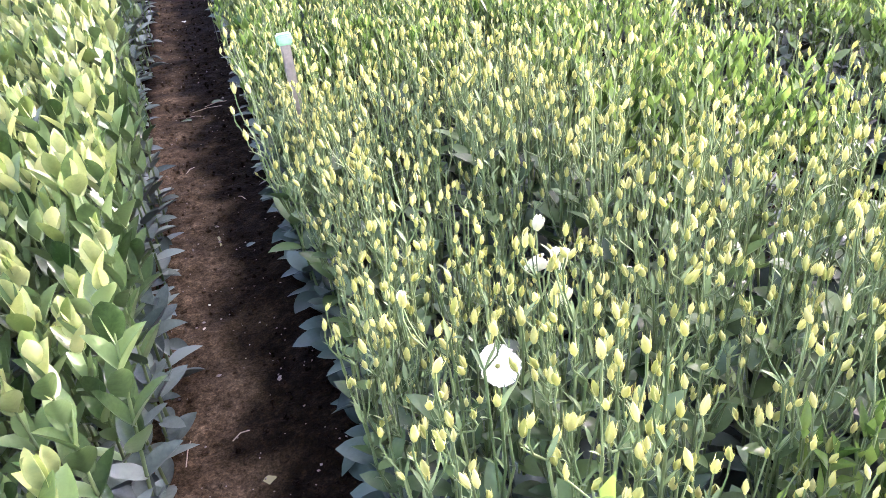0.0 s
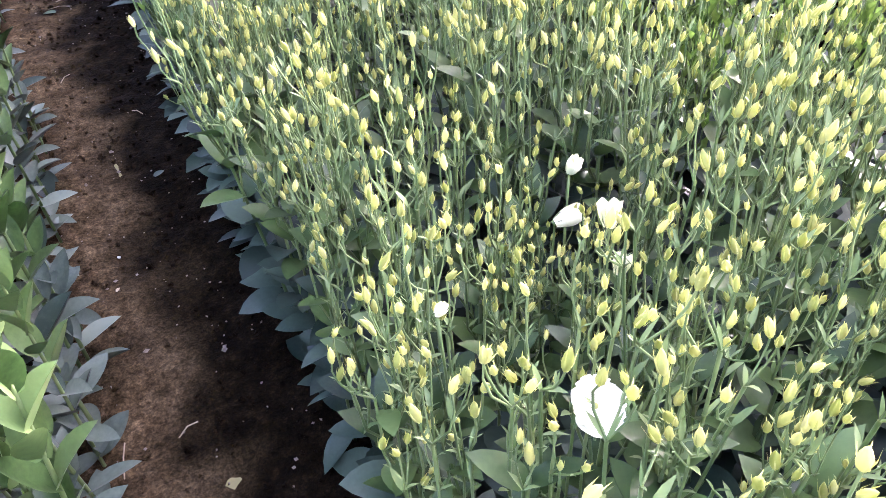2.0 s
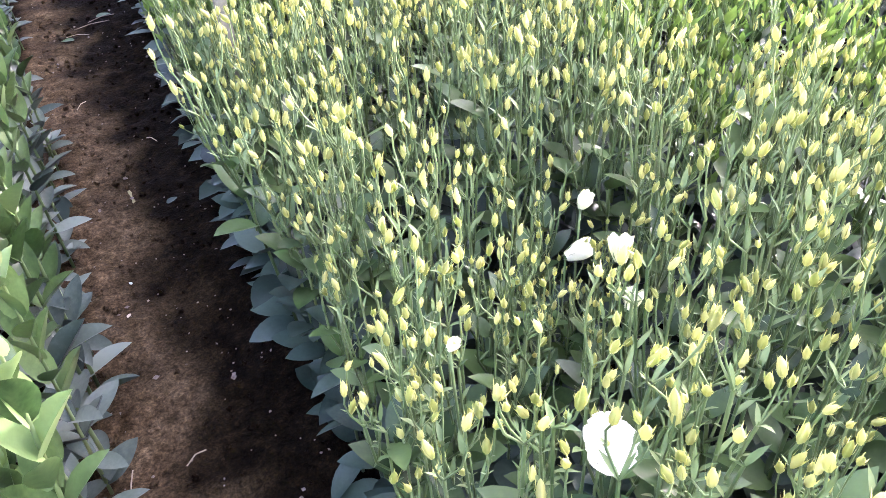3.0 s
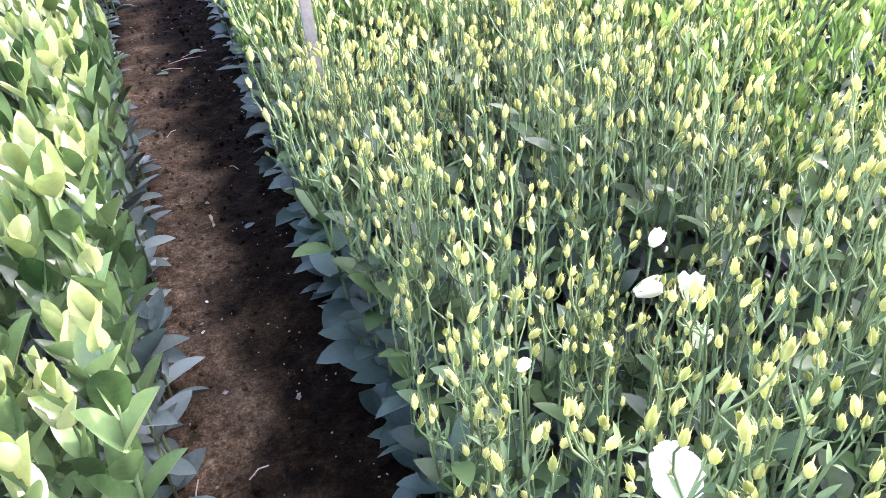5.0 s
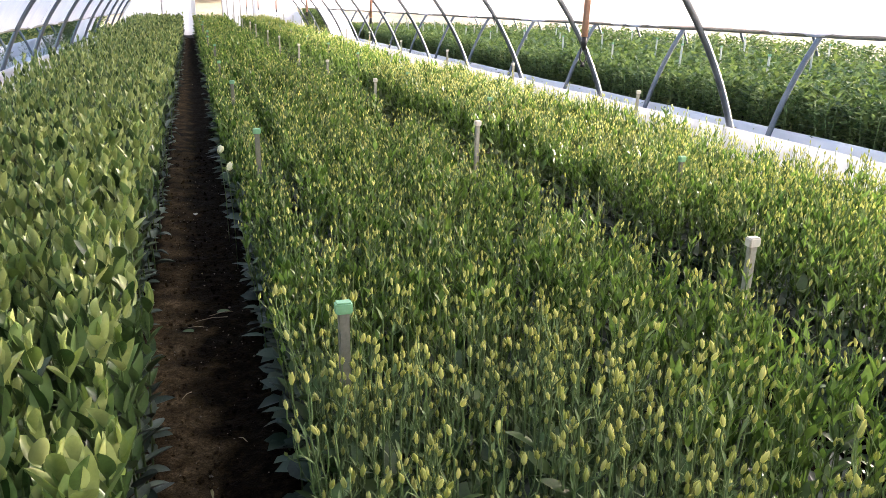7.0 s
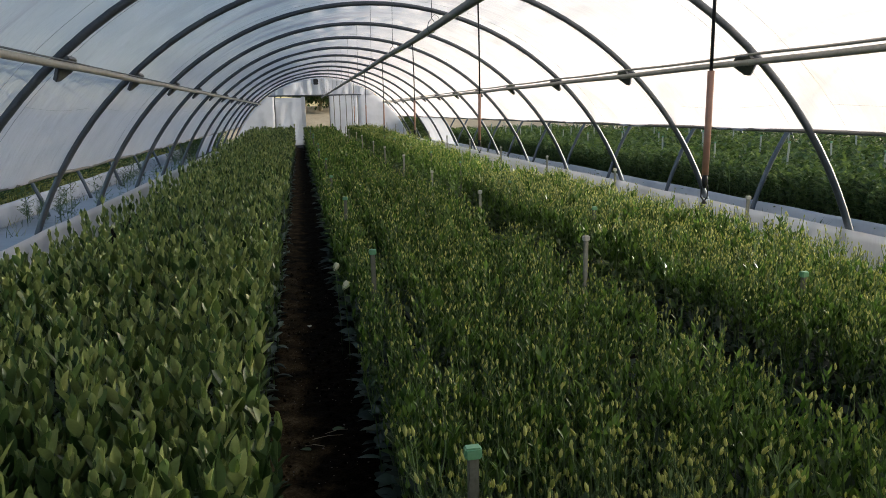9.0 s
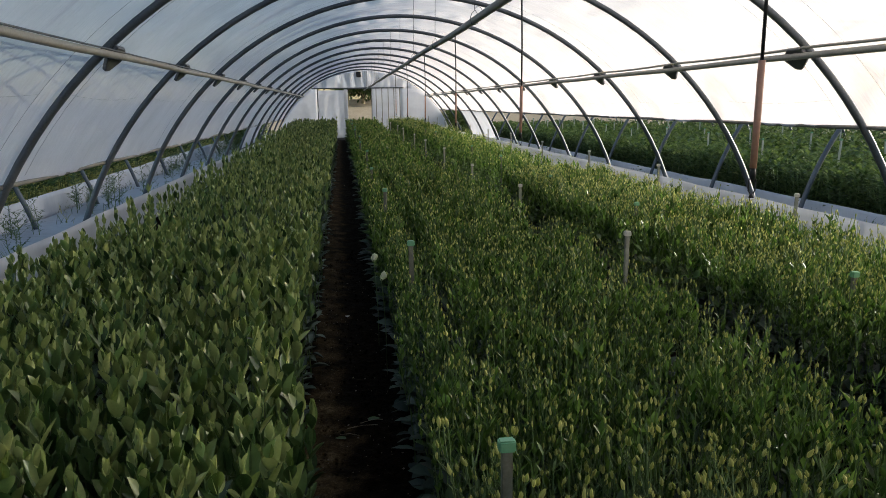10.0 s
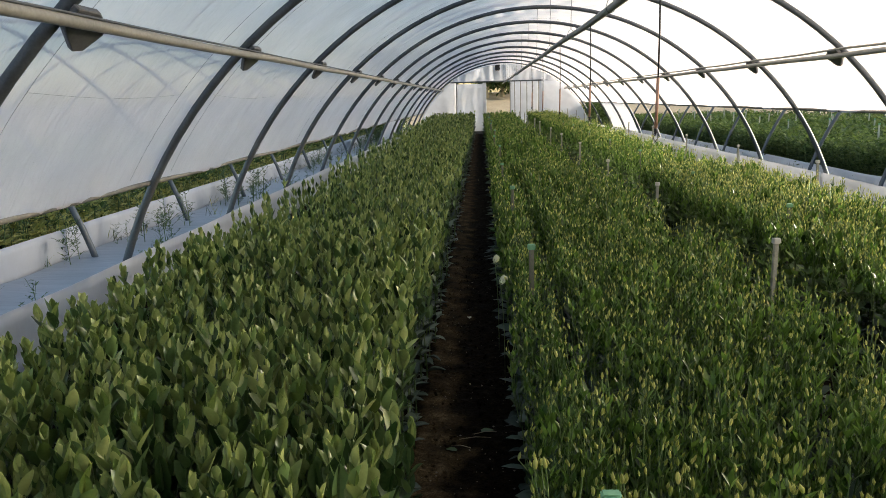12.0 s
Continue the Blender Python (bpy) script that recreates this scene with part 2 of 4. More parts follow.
def tube_data(points, radii, sides=6, cap=True):
    """A tube along points, as vertices and triangles."""
    pts = np.asarray(points, float)
    n = len(pts)
    rad = np.broadcast_to(np.asarray(radii, float), (n,))
    way = np.gradient(pts, axis=0)
    way /= np.linalg.norm(way, axis=1)[:, None] + 1e-12
    ref = np.eye(3)[np.abs(way).max(axis=0).argmin()]
    verts = []
    for p, d, r in zip(pts, way, rad):
        u = np.cross(d, ref)
        u /= np.linalg.norm(u)
        w = np.cross(d, u)
        for k in range(sides):
            a = 2 * math.pi * k / sides
            verts.append(p + r * (math.cos(a) * u + math.sin(a) * w))
    tris = []
    for i in range(n - 1):
        for k in range(sides):
            a, b = i * sides + k, i * sides + (k + 1) % sides
            tris += [(a, b, b + sides), (a, b + sides, a + sides)]
    if cap:
        for base, flip in ((0, False), ((n - 1) * sides, True)):
            for k in range(1, sides - 1):
                tris.append((base, base + k + 1, base + k) if not flip else (base, base + k, base + k + 1))
    return np.array(verts), np.array(tris, int)


def tube_ob(name, points, radius, mat, parent=None, sides=10, label=""):
    v, t = tube_data(points, radius, sides)
    ob = new(name, mesh_of(name, v, t, [mat]))
    ob.parent = parent
    if label:
        ob["label"] = label
    return ob


def box(bm, lo, hi, bevel=0.0):
    c = [(a + b) / 2 for a, b in zip(lo, hi)]
    s = [abs(b - a) for a, b in zip(lo, hi)]
    made = bmesh.ops.create_cube(bm, size=1.0, matrix=Matrix.Translation(c) @ Matrix.Diagonal((*s, 1)))
    if bevel:
        edges = list({e for v in made["verts"] for e in v.link_edges})
        bmesh.ops.bevel(bm, geom=edges, offset=bevel, segments=2, affect="EDGES")


def sheet_ob(name, grid, mat, thick=0.0):
    """A sheet from a grid of points, rows by columns."""
    g = np.asarray(grid, float)
    r, c = g.shape[:2]
    i = np.arange(r * c).reshape(r, c)
    q = np.stack([i[:-1, :-1], i[:-1, 1:], i[1:, 1:], i[1:, :-1]], -1).reshape(-1, 4)
    ob = new(name, mesh_of(name, g.reshape(-1, 3), q, [mat]))
    if thick:
        s = ob.modifiers.new("thickness", "SOLIDIFY")
        s.thickness, s.offset = thick, 0
    return ob

# ---------------------------------------------------------------- tunnel
BAY = 2.642
CX, CZ, RAD = 1.07, -1.15, 4.40
FIRST, LAST = -4, 11
Y0, Y1 = FIRST * BAY, LAST * BAY + 1.3
HEM_L, HEM_R = 1.03, 1.355
PIPE_Z = {-1: 2.12, 1: 2.08}
HOOP_Y = 0.12


def arc_point(angle, r=RAD, cx=CX):
    """A point of the hoop; the angle runs from the crown, positive to +x."""
    return cx + r * math.sin(angle), CZ + r * math.cos(angle)


def angle_at(z, r=RAD):
    return math.acos((z - CZ) / r)


def ground_sheet():
    xs = np.concatenate([np.linspace(-400, -12, 8), np.linspace(-11, 24, 36), np.linspace(26, 400, 8)])
    ys = np.concatenate([np.linspace(-400, -14, 8), np.linspace(-13, 45, 59), np.linspace(48, 600, 10)])
    g = np.array([[(x, y, -0.03) for x in xs] for y in ys])
    ob = sheet_ob("ground", g[:, ::-1], M_GRASS)
    return tagged(ob, "dry yellow grass ground round the tunnels", "ground", kind="structure")


def soil_floor():
    xs = np.concatenate([np.linspace(-3.3, -0.5, 12), np.linspace(-0.45, 0.4, 50), np.linspace(0.5, 5.4, 18)])
    ys = np.concatenate([np.linspace(Y0, -6.2, 20), np.linspace(-6.15, -1.0, 240), np.linspace(-0.9, Y1, 150)])
    g = np.zeros((len(ys), len(xs), 3))
    for j, y in enumerate(ys):
        for i, x in enumerate(xs):
            h = 0.012 * noise.noise(Vector((x * 6, y * 5, 0))) + 0.009 * noise.noise(Vector((x * 21, y * 19, 3))) + 0.006 * noise.noise(Vector((x * 55, y * 50, 7)))
            trough = -0.02 * math.exp(-((x + 0.05) / 0.16) ** 2)
            g[j, i] = (x, y, h + trough)
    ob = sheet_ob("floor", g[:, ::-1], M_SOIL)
    return tagged(ob, "bare brown soil floor with moist dark patches and painted shade", "floor", kind="structure")


def hoop(y, cx=CX, name="hoop_arch", brackets=True):
    base = new(name)
    base.location = (cx, y, 0)
    a0 = angle_at(-0.1)
    pts = [(RAD * math.sin(a), 0, CZ + RAD * math.cos(a)) for a in np.linspace(-a0, a0, 49)]
    tube_ob("tube", pts, 0.034, M_STEEL, base, 10)
    if brackets:
        for side in (-1, 1):
            bm = bmesh.new()
            out = [(-0.03, 0.12), (0.17, 0.12), (0.32, 0.045), (0.345, -0.01), (0.28, -0.125), (0.20, -0.135), (-0.01, -0.01)]

            def plate_vert(u, w, depth):
                a = angle_at(PIPE_Z[side]) - (w - 0.055) / RAD
                return bm.verts.new((side * (RAD - depth) * math.sin(a), u, CZ + (RAD - depth) * math.cos(a)))

            lower = [plate_vert(u, w, 0.030) for u, w in out]
            upper = [plate_vert(u, w, 0.066) for u, w in out]
            bm.faces.new(lower)
            bm.faces.new(upper[::-1])
            for k in range(len(out)):
                bm.faces.new((lower[k], lower[(k + 1) % len(out)], upper[(k + 1) % len(out)], upper[k]))
            bmesh.ops.bevel(bm, geom=bm.edges[:], offset=0.006, segments=1, affect="EDGES")
            part("bracket", bm, M_BRACKET, base, "grey steel bracket plate")
    return tagged(base, "dark galvanised steel hoop carrying the film", "hoop", "hoops of the tunnel")


def roof_film():
    aL, aR = -angle_at(HEM_L), angle_at(HEM_R)
    ys = np.linspace(Y0, Y1, 330)
    an = np.linspace(aL, aR, 180)
    g = np.zeros((len(ys), len(an), 3))
    for j, y in enumerate(ys):
        ph = ((y - HOOP_Y) / BAY) % 1.0
        sag = math.sin(math.pi * ph) ** 2
        for i, a in enumerate(an):
            top = max(0.0, math.cos(a * 1.15))
            r = RAD + 0.045 - 0.05 * sag * (0.4 + 0.6 * top)
            w = noise.noise(Vector((a * 3.0, y * 1.1, 0))) * 0.020 + noise.noise(Vector((a * 2.0, y * 5.0, 5))) * 0.10 * top * (0.4 + 0.6 * sag)
            edge = min(1.0, (a - aL) / 0.08, (aR - a) / 0.08)
            hemwave = (1 - edge) * (0.008 if a < 0 else 0.004) * sag
            pucker = 4 * ph * (1 - ph) * math.exp(-((min(ph, 1 - ph) - 0.16) / 0.12) ** 2)
            r += w * sag + 0.034 * pucker * top ** 1.5 * edge * math.sin(a * RAD * 14.0 + 3.0 * noise.noise(Vector((a * 2.5, math.floor((y - HOOP_Y) / BAY) * 3.1 + (ph > 0.5), 8))))
            x, z = arc_point(a, r)
            g[j, i] = (x, y, z - hemwave)
    ob = sheet_ob("roof_film", g, M_FILM)
    tagged(ob, "milky translucent plastic film stretched over the hoops", "tunnel film", kind="structure")
    for name, a, z in (("film_hem", aL, HEM_L), ("film_hem", aR, HEM_R)):
        x, z = arc_point(a, RAD + 0.03)
        pts = [(x + 0.005 * math.sin(y * 2.1), y, z - (0.007 if a < 0 else 0.003) * math.sin(math.pi * ((y / BAY) % 1.0)) ** 2) for y in np.linspace(Y0, Y1, 140)]
        tagged(tube_ob(name, pts, 0.020, M_HEM, None, 8), "dark rolled lower hem of the roof film", "film hem", "hems of the film")


def purlins():
    for side in (-1, 1):
        a = side * angle_at(PIPE_Z[side])
        x, z = arc_point(a, RAD - 0.085)
        pts = [(x + 0.004 * math.sin(y), y, z + 0.004 * math.sin(1.7 * y)) for y in np.linspace(Y0, Y1, 60)]
        tagged(tube_ob("purlin_pipe", pts, 0.029, M_PIPE, None, 12), "pale grey purlin pipe clamped to the hoops", "pipe", "purlins")
        x2, z2 = arc_point(a - side * (0.012 if side > 0 else 0.007), RAD - (0.05 if side > 0 else 0.075))
        pts = [(x2, y, z2 + 0.008 - (0.012 if side > 0 else 0.004) * math.sin(math.pi * ((y / BAY) % 1.0))) for y in np.linspace(Y0, Y1, 120)]
        tagged(tube_ob("upper_pipe", pts, 0.013 if side > 0 else 0.007, M_PIPE if side > 0 else M_STEEL, None, 8), "thinner grey pipe running above the purlin", "pipe", "upper purlins")


def strip(name, x, top, label, wave=0.014, y0=Y0, y1=Y1):
    ys = np.linspace(y0, y1, 180)
    g = np.zeros((len(ys), 6, 3))
    for j, y in enumerate(ys):
        for i, f in enumerate(np.linspace(0, 1, 6)):
            g[j, i] = (x + wave * noise.noise(Vector((y * 1.5, f * 1.2, x))), y, f * (top + 0.012 * noise.noise(Vector((y * 0.9, 2, x)))) - 0.02 * (1 - f))
    ob = sheet_ob(name, g, M_SHEET, 0.004)
    return tagged(ob, label, "plastic strip", kind="structure")


ground_sheet()
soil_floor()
for x0, x1 in ((6.66, 19.0), (-12.8, -4.66)):
    g = np.array([[(x, y, -0.005 + 0.02 * noise.noise(Vector((x * 2, y * 2, 1)))) for x in np.linspace(x1, x0, 30)] for y in np.linspace(-12, 40, 80)])
    tagged(sheet_ob("neighbour_floor", g, M_SOIL), "dark soil floor of the next tunnel", "floor", kind="structure")
for k in range(FIRST, LAST + 1):
    hoop(k * BAY + HOOP_Y)
roof_film()
purlins()
strip("side_strip", -2.95, 0.43, "white plastic strip standing along the foot of the hoops")
strip("side_strip", 5.10, 0.42, "white plastic strip standing along the foot of the hoops")
def ground_cover(x0, x1, label, mat):
    g = np.array([[(x, y, 0.012 + 0.03 * noise.noise(Vector((x * 1.7, y * 1.3, 4))) + 0.03) for x in np.linspace(x1, x0, 12)] for y in np.linspace(-12, 38, 160)])
    tagged(sheet_ob("ground_cover", g, mat), label, "ground film", kind="structure")


ground_cover(-4.60, -3.02, "grey-white film on the ground between the tunnels, shade in its colour", M_COVER_SHADED)
ground_cover(5.18, 6.60, "bluish white film on the ground between the tunnels", M_COVER)
# the next tunnels on both sides: hoops and their strips
for k in range(-3, 14):
    hoop(0.96 - BAY + k * BAY, 10.65, "neighbour_hoop", False)
    hoop(1.9 - BAY * 2 + k * BAY, -8.55, "neighbour_hoop", False)
strip("neighbour_strip", 6.62, 0.20, "white plastic strip at the foot of the next tunnel", y0=-12, y1=40)
strip("neighbour_strip", -4.62, 0.38, "bluish white plastic strip at the foot of the next tunnel", y0=-12, y1=40)


def end_wall(y, name, open_door):
    a0 = angle_at(0.0)
    base = new(name)
    base.location = (0, y, 0)
    zb = 2.43

    def edge(z):
        return RAD * math.sin(angle_at(max(z, 0)))

    def panel(pname, x0, x1, z0, z1, mat, label, clip=True, n=14, wave=0.03, dy=0.0):
        xs, fs = np.linspace(x0, x1, n), np.linspace(0, 1, 10)
        g = np.zeros((10, n, 3))
        for j, f in enumerate(fs):
            for i, x in enumerate(xs):
                top = z1
                if clip:
                    u = min(abs(x - CX), RAD * 0.999)
                    top = min(z1, CZ + math.sqrt(RAD ** 2 - u ** 2))
                z = z0 + max(0.0, top - z0) * f
                g[j, i] = (x, dy + wave * (noise.noise(Vector((x * 4, z * 1.2, y))) + 0.45 * noise.noise(Vector((x * 9 + z * 3, z * 2.5, y + 4)))), z)
        ob = sheet_ob(pname, g, mat, 0.004)
        ob.parent = base
        ob["label"] = label
        return ob

    panel("gable_sheet", CX - edge(zb), CX + edge(zb), zb, 4.0, M_PANEL, "wrinkled white gable film", n=70, wave=0.10)
    panel("corner_sheet", CX - edge(0), -1.17, 0.0, zb, M_PANEL, "milky film closing the corner")
    panel("corner_sheet", 2.78, CX + edge(0), 0.0, zb, M_PANEL, "milky film closing the corner")
    if open_door:
        panel("door_sheet", -1.16, 0.14, 0.02, 2.34, M_PANEL, "white door sheet drawn aside", False, 20, 0.05, -0.06)
        panel("sheet_edge", 0.08, 0.26, 0.07, 2.38, M_SHEET, "bright folded edge of the door sheet", False, 8, 0.04, -0.10)
    else:
        panel("door_sheet", -1.29, 1.40, 0.02, zb, M_PANEL, "white door sheet", False, 20, 0.05, -0.03)
    panel("side_panel", 1.40, 2.76, 0.0, zb, M_PANEL, "white panel with upright battens", False, 16, 0.015)
    for x in (1.40, 1.62, 1.90, 2.20, 2.48, 2.76):
        bm = bmesh.new()
        box(bm, (x - 0.018, -0.07, 0.0), (x + 0.018, -0.035, zb), 0.004)
        part("batten", bm, M_PIPE, base, "thin grey batten")
    for x in (-1.17,):
        bm = bmesh.new()
        box(bm, (x - 0.025, -0.07, 0.0), (x + 0.025, -0.03, zb), 0.005)
        part("post", bm, M_STEEL, base, "grey door post")
    bm = bmesh.new()
    box(bm, (-1.45, -0.09, zb - 0.03), (2.95, -0.03, zb + 0.03), 0.006)
    part("beam", bm, M_STEEL, base, "dark cross beam")
    bm = bmesh.new()
    box(bm, (-1.40, -0.16, -0.03), (1.44, -0.11, 0.10), 0.006)
    part("threshold", bm, M_BRACKET, base, "dark board across the doorway")
    if open_door:
        bm = bmesh.new()
        box(bm, (0.70, -0.22, 2.93), (0.92, -0.08, 3.20), 0.02)
        part("fan_box", bm, M_BLACK, base, "small black box under the gable")
    return tagged(base, "white sheeted end wall of the tunnel with doorway", "end wall", kind="structure")


def side_sheet(side, y0, y1, z0, z1, label):
    """A loose length of film let down outside the hoops, from the hem to the strip."""
    ys, fs = np.linspace(y0, y1, 70), np.linspace(0, 1, 9)
    g = np.zeros((len(ys), len(fs), 3))
    for j, y in enumerate(ys):
        for i, f in enumerate(fs):
            z = z0 + (z1 - z0) * f
            x, _ = arc_point(side * angle_at(z), RAD + 0.09 + 0.04 * noise.noise(Vector((y * 2.6, f * 1.2, side))))
            g[j, i] = (x, y, z)
    return tagged(sheet_ob("side_sheet", g, M_PANEL, 0.003), label, "side film", kind="structure")


side_sheet(1, 19.4, 24.6, 0.40, 1.37, "bluish film let down over the side opening")
side_sheet(-1, 16.8, 20.6, 0.40, 1.04, "bluish film let down over the side opening")
end_wall(Y1, "wall_north", True)
end_wall(Y0, "wall_south", False)

# ---------------------------------------------------------------- watering line
def water_line():
    pts = [(1.05 + 0.006 * math.sin(y), y, 2.325 - 0.004 * math.sin(y * 1.3)) for y in np.linspace(Y0 + 0.1, Y1 - 0.1, 120)]
    tagged(tube_ob("water_pipe", pts, 0.030, M_PIPE, None, 14), "grey water pipe hung along the crown", "water pipe")
    for k in range(FIRST, LAST + 1):
        y = k * BAY + HOOP_Y
        base = new("hanger")
        base.location = (1.05, y, 2.325)
        tube_ob("wire", [(0.002, 0, 0.075), (0.01, 0, 0.45), (0.02, 0, 0.905)], 0.0028, M_STEEL, base, 4)
        tube_ob("hook", [(0.0, 0.012, 0.075), (-0.022, 0.006, 0.055), (-0.036, 0, 0.01), (-0.024, 0, -0.028), (0, 0, -0.038), (0.026, 0, -0.026), (0.036, 0, 0.01), (0.022, -0.006, 0.055), (0.004, -0.012, 0.08)], 0.003, M_STEEL, base, 5, "bent wire hook round the pipe")
        tube_ob("loose_end", [(0.003, 0, 0.09), (0.03, 0.012, 0.115), (0.06, 0.02, 0.10), (0.075, 0.02, 0.065)], 0.002, M_STEEL, base, 4, "loose twisted wire end")
        tagged(base, "thin wire hanger hooked round the water pipe", "hanger", "hangers of the water pipe")


def sprinkler(x, y):
    base = new("sprinkler")
    base.location = (x, y, 0)
    tube_ob("hose", [(0, 0, 2.30), (0.004, 0.0, 2.0), (0.002, 0, 1.74)], 0.0055, M_BLACK, base, 6)
    tube_ob("weight_tube", [(0.002, 0, 1.752), (0.0, 0, 1.60), (-0.003, 0, 1.462)], 0.0095, M_ORANGE, base, 10, "terracotta coloured weight tube")
    noz = tube_ob("nozzle", [(-0.003, 0, 1.464), (-0.003, 0, 1.45), (-0.003, 0, 1.44), (-0.003, 0, 1.425)], [0.007, 0.009, 0.009, 0.004], M_BLACK, base, 8, "black sprinkler nozzle")
    for s in (-1, 1):
        tube_ob("bridge", [(-0.003, 0, 1.44), (-0.003 + s * 0.010, 0, 1.43), (-0.003 + s * 0.010, 0, 1.40), (-0.003, 0, 1.385)], 0.0022, M_BLACK, base, 5)
    tube_ob("spinner", [(-0.003, 0, 1.392), (-0.003, 0, 1.380)], [0.003, 0.008], M_BLACK, base, 8)
    return tagged(base, "black sprinkler with terracotta weight hung over the bed", "sprinkler", "sprinklers of the watering line")


water_line()
for k in range(-1, 6):
    sprinkler(1.05, -4.25 + k * 2.72)

# ---------------------------------------------------------------- plants
R = np.random.default_rng(7)


def frame_of(way, up=(0, 0, 1.0)):
    y = np.asarray(way, float)
    y = y / np.linalg.norm(y)
    x = np.cross(y, up)
    if np.linalg.norm(x) < 1e-4:
        x = np.cross(y, (1.0, 0, 0))
    x /= np.linalg.norm(x)
    return np.stack([x, y, np.cross(x, y)], 1)


def leaf_data(length, width, fold, curl, rows):
    """An ovate leaf along +y: folded on its midrib, curled back towards the tip; rows 0 gives a plain folded diamond."""
    if rows == 0:
        w = width * 0.5
        v = [(0, 0, 0), (-w, length * 0.45, fold * w), (0, length, -curl * length), (w, length * 0.45, fold * w)]
        return np.array(v, float), np.array([(0, 2, 1), (0, 3, 2)], int)
    fs = np.linspace(0, 1, rows + 1)
    v, t = [], []
    for f in fs[:-1]:
        w = width * 0.5 * (math.sin(math.pi * (0.06 + 0.94 * f) ** 0.84) ** 0.72)
        z = -curl * length * f * f
        y = length * f
        v += [(-w, y, z + fold * w), (0, y, z), (w, y, z + fold * w)]
    v.append((0, length, -curl * length))
    for i in range(rows - 1):
        a = 3 * i
        t += [(a, a + 1, a + 4), (a, a + 4, a + 3), (a + 1, a + 2, a + 5), (a + 1, a + 5, a + 4)]
    a, tip = 3 * (rows - 1), len(v) - 1
    t += [(a, a + 1, tip), (a + 1, a + 2, tip)]
    return np.array(v, float), np.array(t, int)


def bud_data(length, radius, sides, detail):
    """A pointed spindle bud along +y; detail 2 adds the five keeled sepals whose tips stand off."""
    prof = {2: [(0.0, 0.34), (0.14, 0.84), (0.38, 1.0), (0.66, 0.80), (0.88, 0.40), (1.0, 0.06)], 1: [(0.0, 0.4), (0.38, 1.0), (0.72, 0.72), (1.0, 0.06)]}[detail]
    v, t = [], []
    for f, r in prof:
        for k in range(sides):
            a = 2 * math.pi * k / sides + f * 1.3
            v.append((radius * r * math.cos(a), length * f, radius * r * math.sin(a)))
    for i in range(len(prof) - 1):
        for k in range(sides):
            a, b = i * sides + k, i * sides + (k + 1) % sides
            t += [(a, b + sides, b), (a, a + sides, b + sides)]
    if detail == 2:
        for k in range(5):
            a = 2 * math.pi * k / 5 + 0.3
            c, s, i = math.cos(a), math.sin(a), len(v)
            for y, r, h in ((-0.02, 0.40, 0.0010), (0.42, 1.12, 0.0009)):
                v += [(radius * r * c - s * h, length * y, radius * r * s + c * h), (radius * r * c + s * h, length * y, radius * r * s - c * h)]
            v.append((radius * 1.34 * c, length * (0.92 + 0.18 * (k % 2)), radius * 1.34 * s))
            t += [(i, i + 1, i + 3), (i, i + 3, i + 2), (i + 2, i + 3, i + 4)]
    return np.array(v, float), np.array(t, int)


STEM, OLD, LEAF, YOUNG, BUD, BROAD, BROADTIP, BROADOLD = range(8)
PLANT_MATS = [M_STEM, M_LOWLEAF_SHADED, M_LEAF, M_YOUNG, M_BUD, M_BROAD, M_BROADTIP, M_BROADOLD]


def put(v, way, at, roll=0.0):
    c, s = math.cos(roll), math.sin(roll)
    spin = np.array([[c, 0, s], [0, 1, 0], [-s, 0, c]])
    return v @ spin.T @ frame_of(way).T + np.asarray(at)


def joined(pieces):
    n, vs, ts = 0, [], []
    for v, t in pieces:
        vs.append(v)
        ts.append(t + n)
        n += len(v)
    return np.concatenate(vs), np.concatenate(ts)


